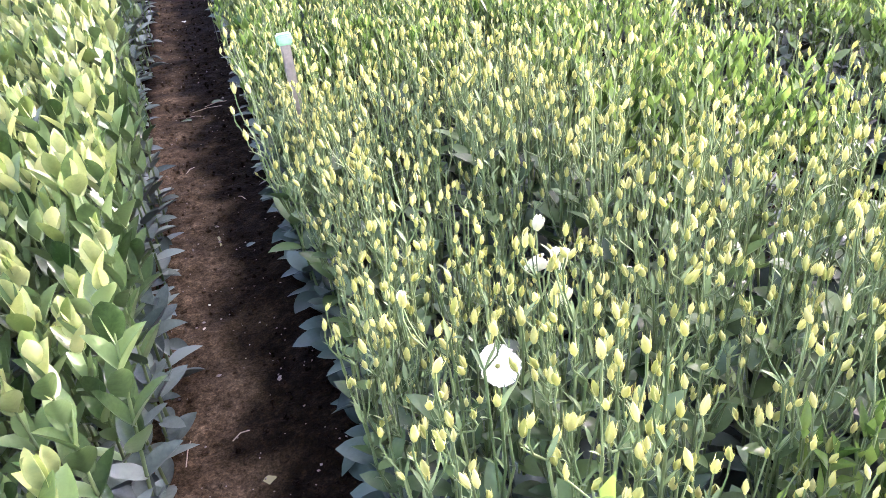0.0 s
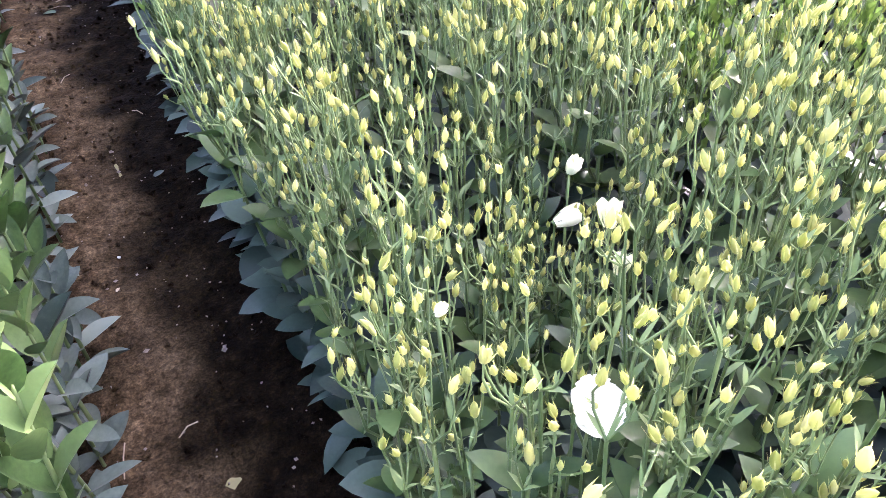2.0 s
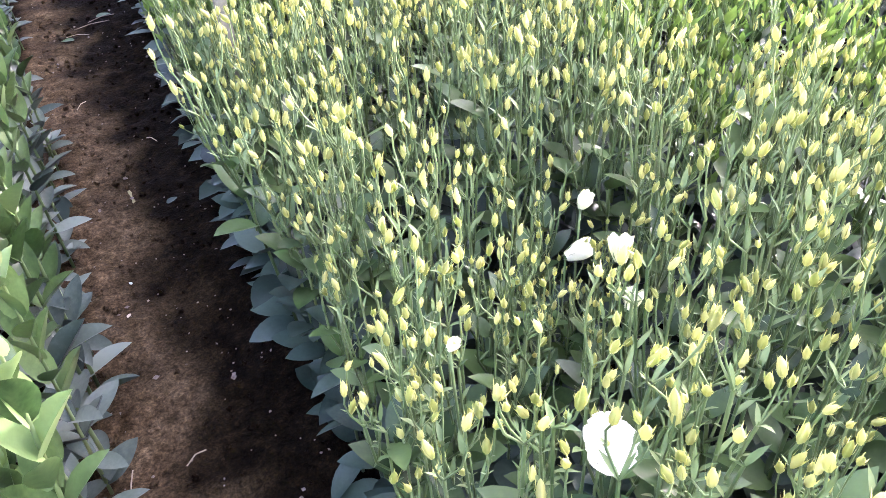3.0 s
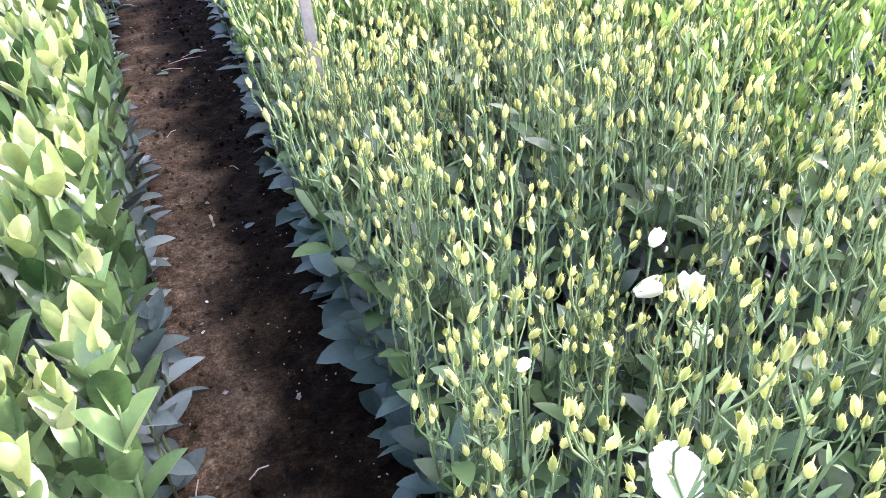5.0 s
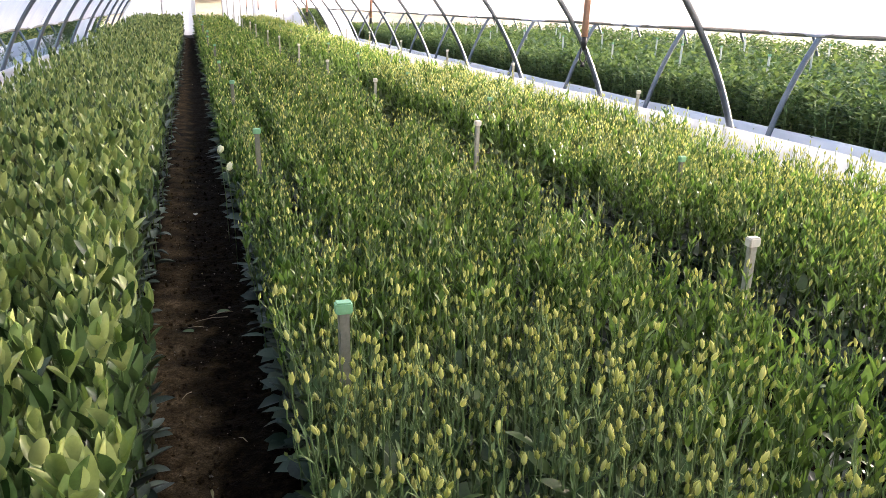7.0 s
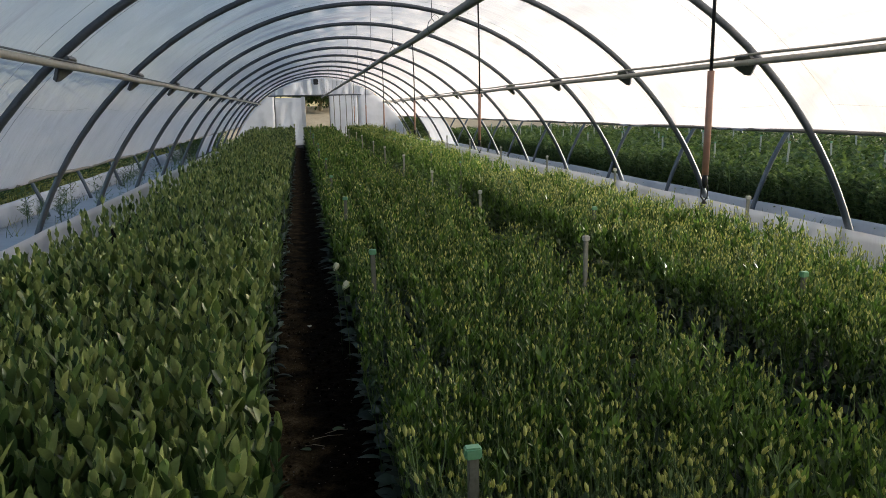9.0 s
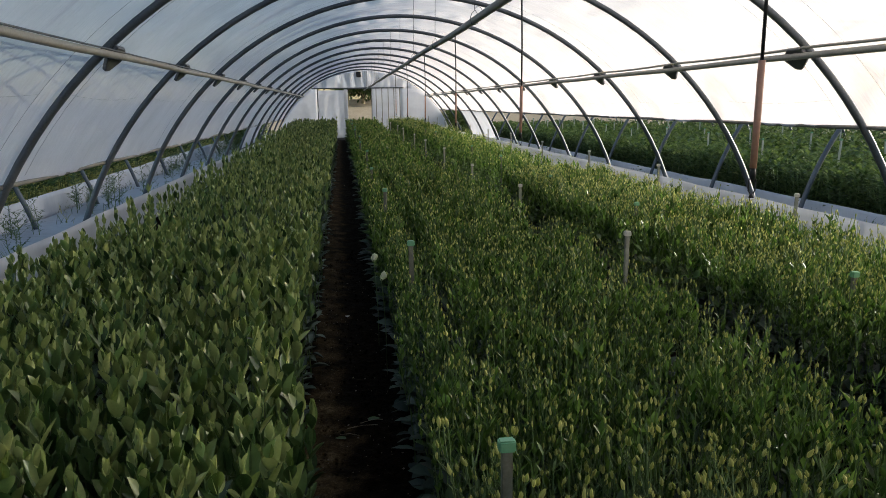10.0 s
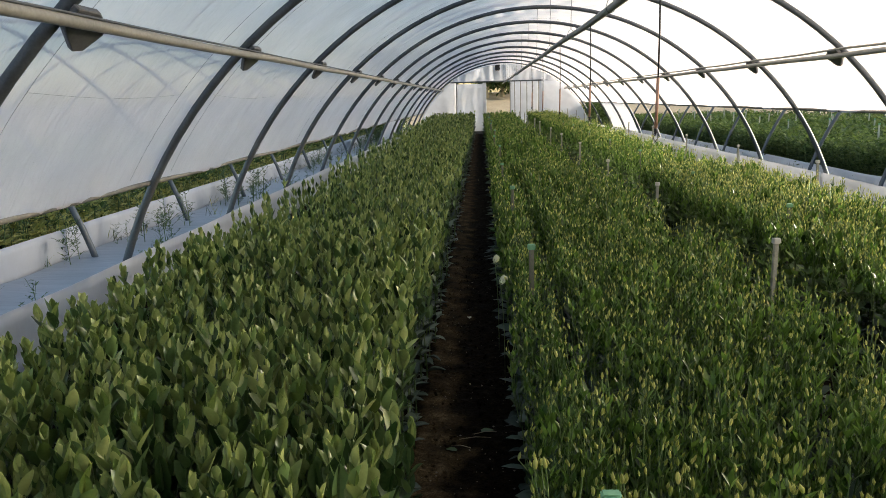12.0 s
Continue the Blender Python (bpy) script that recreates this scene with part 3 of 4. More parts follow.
def flowering(rng, lod, height=0.80, more=0):
    """A slim branching plant with buds: broad glaucous leaves low on the stem, bare straight branches above,
    each ending in a spray of curved stalks with pointed buds. A list of (part name, material, vertices, triangles)."""
    out, bracts = [], []
    sides = (5, 3, 3, 3)[lod]
    rows = (6, 3, 2, 0)[lod]
    ang = rng.uniform(0, 6.28)
    lean = np.array([rng.normal(0, 0.02), rng.normal(0, 0.02)])
    zt = height * (rng.uniform(0.58, 0.72) if lod == 0 else rng.uniform(0.54, 0.66))
    main = np.array([(0, 0, -0.02), (*(lean * 0.3), zt * 0.35), (*(lean * 0.7), zt * 0.7), (*lean, zt)])
    stems = [tube_data(main if lod < 2 else main[[0, 3]], (np.array([0.0042, 0.0038, 0.0034, 0.003]) if lod < 2 else np.array([0.005, 0.004])), sides, False)]
    nodes = (8, 7, 6, 5)[lod]
    for i in range(nodes):
        f = 0.08 + 0.90 * i / (nodes - 1)
        at = np.array([*(lean * f), zt * f])
        L = (0.122 - 0.050 * f) * rng.uniform(0.8, 1.15) * (1.0 if lod < 2 else 1.3)
        for s in (0, math.pi):
            a = ang + s + i * 1.57 + rng.normal(0, 0.25)
            el = rng.uniform(-0.05, 0.45) + 0.60 * f
            way = (math.cos(a) * math.cos(el), math.sin(a) * math.cos(el), math.sin(el))
            v, t = leaf_data(L, L * rng.uniform(0.52, 0.70) * (1 - 0.25 * (f > 0.8)), rng.uniform(0.1, 0.45), rng.uniform(0.05, 0.35), rows)
            # distant plants take lighter upper leaves, their stronger light put into the colour
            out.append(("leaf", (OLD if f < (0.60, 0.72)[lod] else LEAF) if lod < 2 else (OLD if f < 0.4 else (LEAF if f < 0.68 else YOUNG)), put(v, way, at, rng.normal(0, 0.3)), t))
    nb = (rng.integers(4, 7), rng.integers(4, 6), 4, 3)[lod]
    for b in range(nb):
        a = ang + b * 6.28 / nb + rng.normal(0, 0.4)
        r1 = rng.uniform(0.012, 0.055)
        z1 = height * rng.uniform(0.70, 0.86)
        p0 = np.array([*(lean * 0.9), zt * rng.uniform(0.62, 1.0)])
        p1 = np.array([lean[0] + r1 * math.cos(a), lean[1] + r1 * math.sin(a), z1])
        mid = (p0 + p1) / 2 + np.array([math.cos(a), math.sin(a), -0.5]) * rng.uniform(0.004, 0.022)
        stems.append(tube_data([p0, mid, p1] if lod < 2 else [p0, p1], 0.0022 if lod < 2 else 0.003, sides, False))
        spots = [p1, mid, (mid + p1) * 0.5] + ([] if lod == 0 else [p0 + (p1 - p0) * 0.75 + np.array([0, 0, 0.04])])
        for s, spot in [(s, q) for q in spots for s in (0, math.pi)]:
            aa = a + 1.57 + s + rng.normal(0, 0.5)
            L = rng.uniform(0.016, 0.040) if lod == 0 else rng.uniform(0.030, 0.062) * (1.0 if lod < 2 else 1.35)
            v, t = leaf_data(L, L * (rng.uniform(0.14, 0.26) if lod == 0 else rng.uniform(0.26, 0.46)), 0.4, rng.uniform(-0.1, 0.3), 3 if lod == 0 else 0)
            bracts.append((put(v, (math.cos(aa) * (0.6 if lod == 0 else 0.42), math.sin(aa) * (0.6 if lod == 0 else 0.42), rng.uniform(0.7, 1.6)), spot), t))
        for k in range((rng.integers(1, 3) + (b % 3 == 0), rng.integers(1, 3), rng.integers(1, 3), 1)[lod] + more):
            a2 = a + rng.normal(0, 1.3)
            start = p1 if k < 3 else mid
            out_r = rng.uniform(0.006, 0.036)
            tip = start + np.array([math.cos(a2) * out_r, math.sin(a2) * out_r, height * rng.uniform(0.035, 0.15)])
            bend = np.array([math.cos(a2), math.sin(a2), 0]) * rng.uniform(0.003, 0.014)
            if lod < 3:
                stems.append(tube_data([start, start + (tip - start) * 0.4 + bend, start + (tip - start) * 0.75 + bend * 0.8, tip] if lod == 0 else [start, tip], 0.0014 if lod < 2 else 0.0022, 4 if lod == 0 else 3, False))
            big = rng.uniform(0.45, 1.0) ** 0.6
            v, t = bud_data(0.0265 * big * (1.0, 0.9, 1.0, 1.0)[lod], 0.0058 * big * (1.0, 0.86, 1.1, 1.2)[lod], (6, 4, 3, 3)[lod], (2, 1, 1, 1)[lod])
            out.append(("bud", BUD, put(v, (rng.normal(0, 0.25), rng.normal(0, 0.25), 1), tip), t))
            if lod == 0:
                for s in range(2):
                    aa = rng.uniform(0, 6.28)
                    v, t = leaf_data(0.014, 0.0028, 0.2, 0.0, 2)
                    bracts.append((put(v, (math.cos(aa), math.sin(aa), 1.2), start + (tip - start) * 0.5 + bend * 0.9), t))
    out.insert(0, ("foliage", STEM if lod == 0 else YOUNG, *joined(bracts)))
    out.insert(0, ("stem", STEM, *joined(stems)))
    return out


def leafy(rng, lod, height=0.74, pairs=0, size=1.0):
    """An unbudded leafy shoot with cupped pairs of leaves and a pale tip."""
    out = []
    rows = (7, 4, 2)[lod]
    ang = rng.uniform(0, 6.28)
    lean = np.array([rng.normal(0, 0.02), rng.normal(0, 0.02)])
    h = height * rng.uniform(0.92, 1.04)
    main = np.array([(0, 0, -0.02), (*(lean * 0.4), h * 0.4), (*lean, h * 0.93)])
    v, t = tube_data(main, np.array([0.0048, 0.004, 0.0025]), (6, 4, 3)[lod], False)
    out.append(("stem", STEM, v, t))
    nodes = pairs or (9, 6, 4)[lod]
    for i in range(nodes):
        f = 0.06 + 0.74 * (i / (nodes - 1)) ** 0.85
        at = np.array([*(lean * f), h * f * 0.95])
        L = 0.086 * rng.uniform(0.75, 1.18) * (1.13, 1.10, 1.25)[lod] * size
        for s in (0, math.pi):
            a = ang + s + i * 1.57 + rng.normal(0, 0.2)
            el = rng.uniform(-0.25, 0.2) + 1.55 * f ** 0.78
            way = (math.cos(a) * math.cos(el), math.sin(a) * math.cos(el), math.sin(el))
            v, t = leaf_data(L, L * rng.uniform(0.40, 0.53), rng.uniform(0.35, 0.85), rng.uniform(-0.1, 0.25) - 0.15 * f, rows)
            # pale tips start lower on distant shoots, extra light put into colour
            m = BROADOLD if f < 0.42 else (BROAD if f < (0.88, 0.80, 0.66)[lod] else BROADTIP)
            out.append(("leaf", m, put(v, way, at, rng.normal(0, 0.2)), t))
    for k, (f, L, el) in enumerate(((0.85, 0.086, 1.02), (0.90, 0.076, 1.20), (0.95, 0.056, 1.34))[(0, 0, 1)[lod]:]):
        for side in (0, math.pi):                            # clasping pairs round the tip
            a = ang + side + k * 1.57 + rng.normal(0, 0.25)
            e = el + rng.normal(0, 0.10)
            way = (math.cos(a) * math.cos(e), math.sin(a) * math.cos(e), math.sin(e))
            v, t = leaf_data(L * size * rng.uniform(0.8, 1.2), L * 0.50, rng.uniform(0.45, 0.9), rng.uniform(-0.18, 0.0), rows)
            out.append(("leaf", BROADTIP if rng.random() < 0.5 + 0.2 * k else BROAD, put(v, way, (*(lean * f), h * f), rng.normal(0, 0.2)), t))
    return out


def merged(pieces):
    n, vs, ts, ms = 0, [], [], []
    for _, m, v, t in pieces:
        vs.append(v)
        ts.append(t + n)
        ms.append(np.full(len(t), m))
        n += len(v)
    return np.concatenate(vs), np.concatenate(ts), np.concatenate(ms)


def crowd(name, protos, places, mats, label, category):
    """Many plants as one mesh; places: rows of x, y, z, turn, scale, lean x, lean y."""
    protos = [merged(p) for p in protos]
    pick = R.integers(0, len(protos), len(places))
    vs, ts, ms, n = [], [], [], 0
    for i, (v, t, m) in enumerate(protos):
        rows = places[pick == i]
        if not len(rows):
            continue
        c, s = np.cos(rows[:, 3]), np.sin(rows[:, 3])
        k = rows[:, 4][:, None]
        x = (v[None, :, 0] * c[:, None] - v[None, :, 1] * s[:, None]) * k
        y = (v[None, :, 0] * s[:, None] + v[None, :, 1] * c[:, None]) * k
        z = v[None, :, 2] * k
        x = x + rows[:, 5][:, None] * np.maximum(z, 0) ** 1.3 + rows[:, 0][:, None]
        y = y + rows[:, 6][:, None] * np.maximum(z, 0) ** 1.3 + rows[:, 1][:, None]
        vs.append(np.stack([x, y, z + rows[:, 2][:, None]], -1).reshape(-1, 3))
        ts.append((t[None] + (np.arange(len(rows)) * len(v))[:, None, None]).reshape(-1, 3) + n)
        ms.append(np.tile(m, len(rows)))
        n += len(rows) * len(v)
    ob = new(name, mesh_of(name, np.concatenate(vs), np.concatenate(ts), mats, np.concatenate(ms)))
    return tagged(ob, label, category, kind="stuff")


def planting(x0, x1, y0, y1, step, lean=0.25, jitter=0.4, size=(0.86, 1.1), hollow=(), furrow=None, rise=0.0):
    xs, ys = np.arange(x0, x1, step), np.arange(y0, y1, step)
    g = np.stack(np.meshgrid(xs, ys), -1).reshape(-1, 2) + R.uniform(-jitter, jitter, (len(xs) * len(ys), 2)) * step
    if furrow is not None:
        line = furrow + 0.03 * np.sin(g[:, 1] * 1.1)
        g = g[(np.abs(g[:, 0] - line) > 0.045) | (g[:, 1] < -3.9)]
    f = (g[:, 0] - (x0 + x1) / 2) / ((x1 - x0) / 2)
    lx = np.sign(f) * np.clip(np.abs(f) - 0.75, 0, 1) * lean + R.normal(0, 0.03, len(g))
    ly = R.normal(0, 0.04, len(g))
    k = R.uniform(*size, len(g))
    k *= np.array([1 + 0.10 * noise.noise(Vector((x * 2.6, y * 1.9, 9))) + 0.05 * noise.noise(Vector((x * 8, y * 7, 4))) for x, y in g])
    if rise:
        k *= 1 + rise * np.clip((g[:, 1] - 2) / 27, 0, 1)
    for hx, hy, hr, hk in hollow:
        d = np.hypot(g[:, 0] - hx, g[:, 1] - hy)
        k *= 1 - (1 - hk) * np.exp(-(d / hr) ** 2)
    return np.column_stack([g[:, 0], g[:, 1], np.zeros(len(g)), R.uniform(0, 6.28, len(g)), k, lx, ly])


def plant_thing(name, pieces, label, category, group):
    base = new(name)
    for pname, m, v, t in pieces:
        ob = new(pname, mesh_of(pname, v, t, [PLANT_MATS[m]]))
        ob.parent = base
        if pname == "foliage":
            tagged(ob, kind="stuff")
    return tagged(base, label, category, group)


def place_things(name, protos, places, label, category, group):
    first = [plant_thing(name, p, label, category, group) for p in protos]
    for i, (x, y, z, turn, k, lx, ly) in enumerate(places):
        m = Matrix.Translation((x, y, z)) @ Matrix.Rotation(ly * -0.8, 4, "X") @ Matrix.Rotation(lx * 0.8, 4, "Y") @ Matrix.Rotation(turn, 4, "Z")
        if i < len(first):
            ob = first[i]
            ob.matrix_basis = m
        else:
            ob = copy_thing(first[i % len(first)], m)
        ob.scale = (k, k, k)


HOLLOW = [(0.62, -5.45, 0.16, 0.72)]
fl = [[flowering(np.random.default_rng(100 + 10 * lod + i), lod) for i in range((10, 8, 6, 6)[lod])] for lod in range(4)]
lf = [[leafy(np.random.default_rng(300 + 10 * lod + i), lod) for i in range((8, 7, 6)[lod])] for lod in range(3)]

# middle bed, budded plants
near = planting(0.24, 1.53, -6.40, -3.8, 0.092, 0.08, hollow=HOLLOW, furrow=0.45)
guard = np.array([(x, y) for sx, sy in ((0.285, -4.55), (1.61, -4.40)) for x, y in ((sx - 0.045, sy - 0.05), (sx + 0.01, sy - 0.06), (sx - 0.02, sy - 0.12), (sx + 0.05, sy - 0.03), (sx - 0.055, sy + 0.02), (sx - 0.03, sy - 0.09), (sx + 0.03, sy - 0.10), (sx - 0.07, sy - 0.03), (sx, sy - 0.035))])
near = np.concatenate([near, np.column_stack([guard, np.zeros(18), R.uniform(0, 6.28, 18), R.uniform(0.80, 1.02, 18), R.normal(0, 0.03, 18), R.normal(0, 0.03, 18)])])
own = (near[:, 1] < -5.0) & (near[:, 0] < 0.95) & (near[:, 1] > -6.1)
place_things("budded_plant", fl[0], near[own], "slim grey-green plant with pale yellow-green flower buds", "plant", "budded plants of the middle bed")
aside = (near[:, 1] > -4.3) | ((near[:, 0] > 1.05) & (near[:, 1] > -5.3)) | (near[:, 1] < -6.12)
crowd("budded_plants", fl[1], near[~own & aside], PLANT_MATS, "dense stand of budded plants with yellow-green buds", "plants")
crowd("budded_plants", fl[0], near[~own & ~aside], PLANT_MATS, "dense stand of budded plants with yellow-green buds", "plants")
STAND = "dense stand of budded plants with yellow-green buds"
crowd("budded_plants", fl[1], planting(0.24, 1.53, -3.8, -0.6, 0.099, 0.03, furrow=0.45), PLANT_MATS, STAND, "plants")
crowd("budded_plants", fl[2], planting(0.24, 1.53, -0.6, 4.6, 0.110, 0.03, furrow=0.45, rise=0.34), PLANT_MATS, STAND, "plants")
crowd("budded_plants", fl[3], planting(0.24, 1.53, 4.6, Y1 - 1.0, 0.162, 0.03, rise=0.34), PLANT_MATS, STAND, "plants")
crowd("budded_plants", fl[2], planting(0.24, 1.53, Y0 + 0.5, -6.45, 0.15), PLANT_MATS, STAND, "plants")
# right bed
lit = [[flowering(np.random.default_rng(200 + 10 * lod + i), lod, 0.80, 1) for i in range(6)] for lod in range(1, 4)]
STAND = "sunlit stand of budded plants beside the side opening"
low = (0.94, 1.07)
crowd("budded_plants", lit[0], planting(2.17, 3.42, -5.0, -1.6, 0.102, 0.03, size=low), PLANT_MATS, STAND, "plants")
crowd("budded_plants", lit[1], planting(2.17, 3.42, -1.6, 4.0, 0.120, 0.03, size=low, rise=0.34), PLANT_MATS, STAND, "plants")
crowd("budded_plants", lit[2], planting(2.17, 3.42, 4.0, Y1 - 1.0, 0.185, 0.03, size=low, rise=0.34), PLANT_MATS, STAND, "plants")
crowd("budded_plants", fl[2], planting(2.17, 3.42, Y0 + 0.5, -5.0, 0.15, size=low), PLANT_MATS, STAND, "plants")
# left bed, leafy shoots
near = planting(-2.06, -0.27, -6.1, -3.6, 0.089, 0.10)
own = (near[:, 0] > -0.75) & (near[:, 1] > -5.7) & (near[:, 1] < -4.6)
place_things("leafy_plant", lf[0], near[own], "unbudded leafy shoot with cupped grey-green leaves", "plant", "leafy plants of the aisle bed")
deep = near[:, 0] < -1.35
crowd("leafy_plants", lf[0], near[~own & ~deep], PLANT_MATS, "dense stand of leafy shoots with cupped leaves", "plants")
crowd("leafy_plants", lf[1], near[deep], PLANT_MATS, "dense stand of leafy shoots with cupped leaves", "plants")
crowd("leafy_plants", lf[1], planting(-2.06, -0.27, -3.6, 0.0, 0.10, 0.10), PLANT_MATS, "dense stand of leafy shoots with cupped leaves", "plants")
crowd("leafy_plants", lf[2], planting(-2.06, -0.27, 0.0, Y1 - 1.0, 0.140, 0.10, rise=0.34), PLANT_MATS, "dense stand of leafy shoots with cupped leaves", "plants")
crowd("leafy_plants", lf[2], planting(-1.95, -0.30, Y0 + 0.5, -6.1, 0.13, 0.15), PLANT_MATS, "dense stand of leafy shoots with cupped leaves", "plants")
# crop of the next tunnel and the weeds outside
def bush(rng, height, count, size):
    """A rounded bushy plant: stems fanning out under a dome of small leaves."""
    stems, leaves = [], []
    for k in range(2):
        a = rng.uniform(0, 6.28)
        stems.append(tube_data([(0, 0, 0), (0.09 * math.cos(a), 0.09 * math.sin(a), height * 0.8)], 0.006, 3, False))
    for k in range(count):
        f = ((k + rng.random()) / count) ** 0.8
        a = rng.uniform(0, 6.28)
        r = 0.16 * math.sqrt(max(0.04, 1 - (max(0, f - 0.5) / 0.52) ** 2)) * rng.uniform(0.4, 1.1)
        el = rng.uniform(-0.3, 0.6) + 0.6 * f
        L = size * rng.uniform(0.7, 1.3)
        v, t = leaf_data(L, L * 0.6, 0.35, 0.15, 0)
        way = (math.cos(a) * math.cos(el), math.sin(a) * math.cos(el), math.sin(el))
        leaves.append(("leaf", 1 if f < 0.70 else (2 if f < 0.88 else 3), put(v, way, (r * math.cos(a), r * math.sin(a), height * (0.03 + 0.95 * f))), t))
    return [("stem", 0, *joined(stems))] + leaves


rb = np.random.default_rng(401)
dense = [bush(rb, 0.66, 78, 0.080) for i in range(5)]
loose = [bush(rb, 0.66, 38, 0.118) for i in range(4)]
# lower leaves darker than the tops: shade and light put into the crop's colours
for x0, x1, step, kind in ((6.86, 8.2, 0.20, dense), (8.2, 12.0, 0.30, loose), (12.0, 19.0, 0.58, loose)):
    crowd("field_crop", kind, planting(x0, x1, -1.0, 31.0, step, 0.0, size=(0.84, 1.14)), [M_STEM, M_HEDGE, M_CROP, M_CROP], "dense green bushy crop in the next tunnel", "plants")
crowd("field_crop", loose, np.concatenate([planting(-5.9, -4.82, -5.0, 28.0, 0.24, 0.0, size=(0.76, 1.04)), planting(-9.0, -6.0, -5.0, 28.0, 0.40, 0.0, size=(0.7, 1.0))]), [M_STEM, M_YELLOW, M_CROP, M_YELLOW], "low yellow crop in the next tunnel, sunlight in its colour", "plants")


thick = [bush(rb, 1.6, 130, 0.15) for i in range(3)]
shrubs = np.concatenate([planting(5.45, 6.1, 26.5, 34.0, 0.36, 0.0, size=(0.6, 0.95)), planting(-4.3, -3.4, 22.5, 33.0, 0.45, 0.0, size=(0.45, 0.75))])
crowd("shrubs", thick, shrubs, [M_STEM, M_HEDGE, M_HEDGE, M_CROP], "dark overgrown shrubs beside the far end of the tunnel", "shrubs")


def blades(rng, count, tall, spread):
    """A tuft of grass blades and thin stalks."""
    out = []
    for i in range(count):
        a, h = rng.uniform(0, 6.28), tall * rng.uniform(0.35, 1.0)
        at = np.array([rng.normal(0, spread), rng.normal(0, spread), 0])
        v, t = leaf_data(h, rng.uniform(0.006, 0.012), 0.3, rng.uniform(0.0, 0.5), 3)
        out.append(("blade", (2, 3, 1)[i % 3], put(v, (math.cos(a) * 0.35, math.sin(a) * 0.35, 1), at), t))
    return out


def weed(rng, tall):
    """An upright weed with thin side twigs and small leaves."""
    out, stems = [], [tube_data([(0, 0, 0), (0.01, 0, tall * 0.5), (0, 0.02, tall)], [0.005, 0.004, 0.002], 4, False)]
    for i in range(16):
        f, a = rng.uniform(0.12, 1.0), rng.uniform(0, 6.28)
        p = np.array([0.005, 0.01 * f, tall * f])
        q = p + np.array([math.cos(a), math.sin(a), 0.9]) * rng.uniform(0.05, 0.14)
        stems.append(tube_data([p, q], 0.002, 3, False))
        for k in range(4):
            g = rng.uniform(0.3, 1.0)
            v, t = leaf_data(rng.uniform(0.04, 0.08), 0.018, 0.3, 0.2, 2)
            b = rng.uniform(0, 6.28)
            out.append(("leaf", (1, 2)[k % 2], put(v, (math.cos(b), math.sin(b), 0.5), p + (q - p) * g), t))
    return [("stem", 0, *joined(stems))] + out


WEED_MATS = [M_STEM, M_HEDGE, M_LEAF, M_YELLOW]
rw = np.random.default_rng(55)
crowd("weeds", [blades(rw, 11, 0.30, 0.06) for i in range(5)], planting(-4.45, -3.2, -7.0, 30.0, 1.2, 0.0), WEED_MATS, "unkempt grass between the tunnels", "weeds")
clumps = planting(-4.4, -3.15, -6.0, 28.0, 0.20, 0.0, size=(0.45, 1.15))
clumps = clumps[[noise.noise(Vector((0.6 * x, 1.3 * y, 3))) > 0.26 for x, y in clumps[:, :2]]]
crowd("weeds", [weed(rw, 0.52) for i in range(5)], clumps, WEED_MATS, "tangled upright weeds between the tunnels", "weeds")
crowd("weeds", [blades(rw, 10, 0.25, 0.05) for i in range(4)], planting(5.45, 6.5, -7.0, 30.0, 0.4, 0.0), WEED_MATS, "short grass between the tunnels", "weeds")

# ---------------------------------------------------------------- stakes
def stake(x, y, top, wood, cap, cap_label, label):
    base = new("stake")
    base.location = (x, y, 0)
    bm = bmesh.new()
    box(bm, (-0.0135, -0.010, -0.45), (0.0135, 0.010, top - 0.02), 0.003)
    part("post", bm, wood, base)
    bm = bmesh.new()
    box(bm, (-0.021, -0.015, top - 0.030), (0.021, 0.015, top), 0.004)
    part("cap", bm, cap, base, cap_label)
    return tagged(base, label, "stake", "stakes of the beds")


green_stake = stake(0.285, -4.55, 0.858, M_WOODPOST, M_CAP, "pale green cap", "grey stake with a pale green cap among the plants")
bleached_stake = stake(1.61, -4.40, 0.868, M_BLEACHED, M_PALE, "bleached cap", "bleached pale stake with a faded cap among the plants")
spots = [(0.285, -2.05 + 2.6 * k) for k in range(0, 11)] + [(1.61, -1.93 + 2.7 * k) for k in range(0, 11)]
spots += [(2.42, -2.88 + 2.75 * k) for k in range(0, 12)] + [(3.74, -3.03 + 2.70 * k) for k in range(0, 12)]
for i, (x, y) in enumerate(spots):
    kind = green_stake if x in (0.285, 2.42) else bleached_stake
    copy_thing(kind, pose(x, y, 0.02 * math.sin(i * 2.3) + {2.42: -0.07, 0.285: 0.03}.get(x, 0.0) + 0.28 * max(0.0, (y - 2) / 27), 2 * math.sin(i * 1.7), 2 * math.sin(i * 2.9), 12 * math.sin(i * 4.1)))

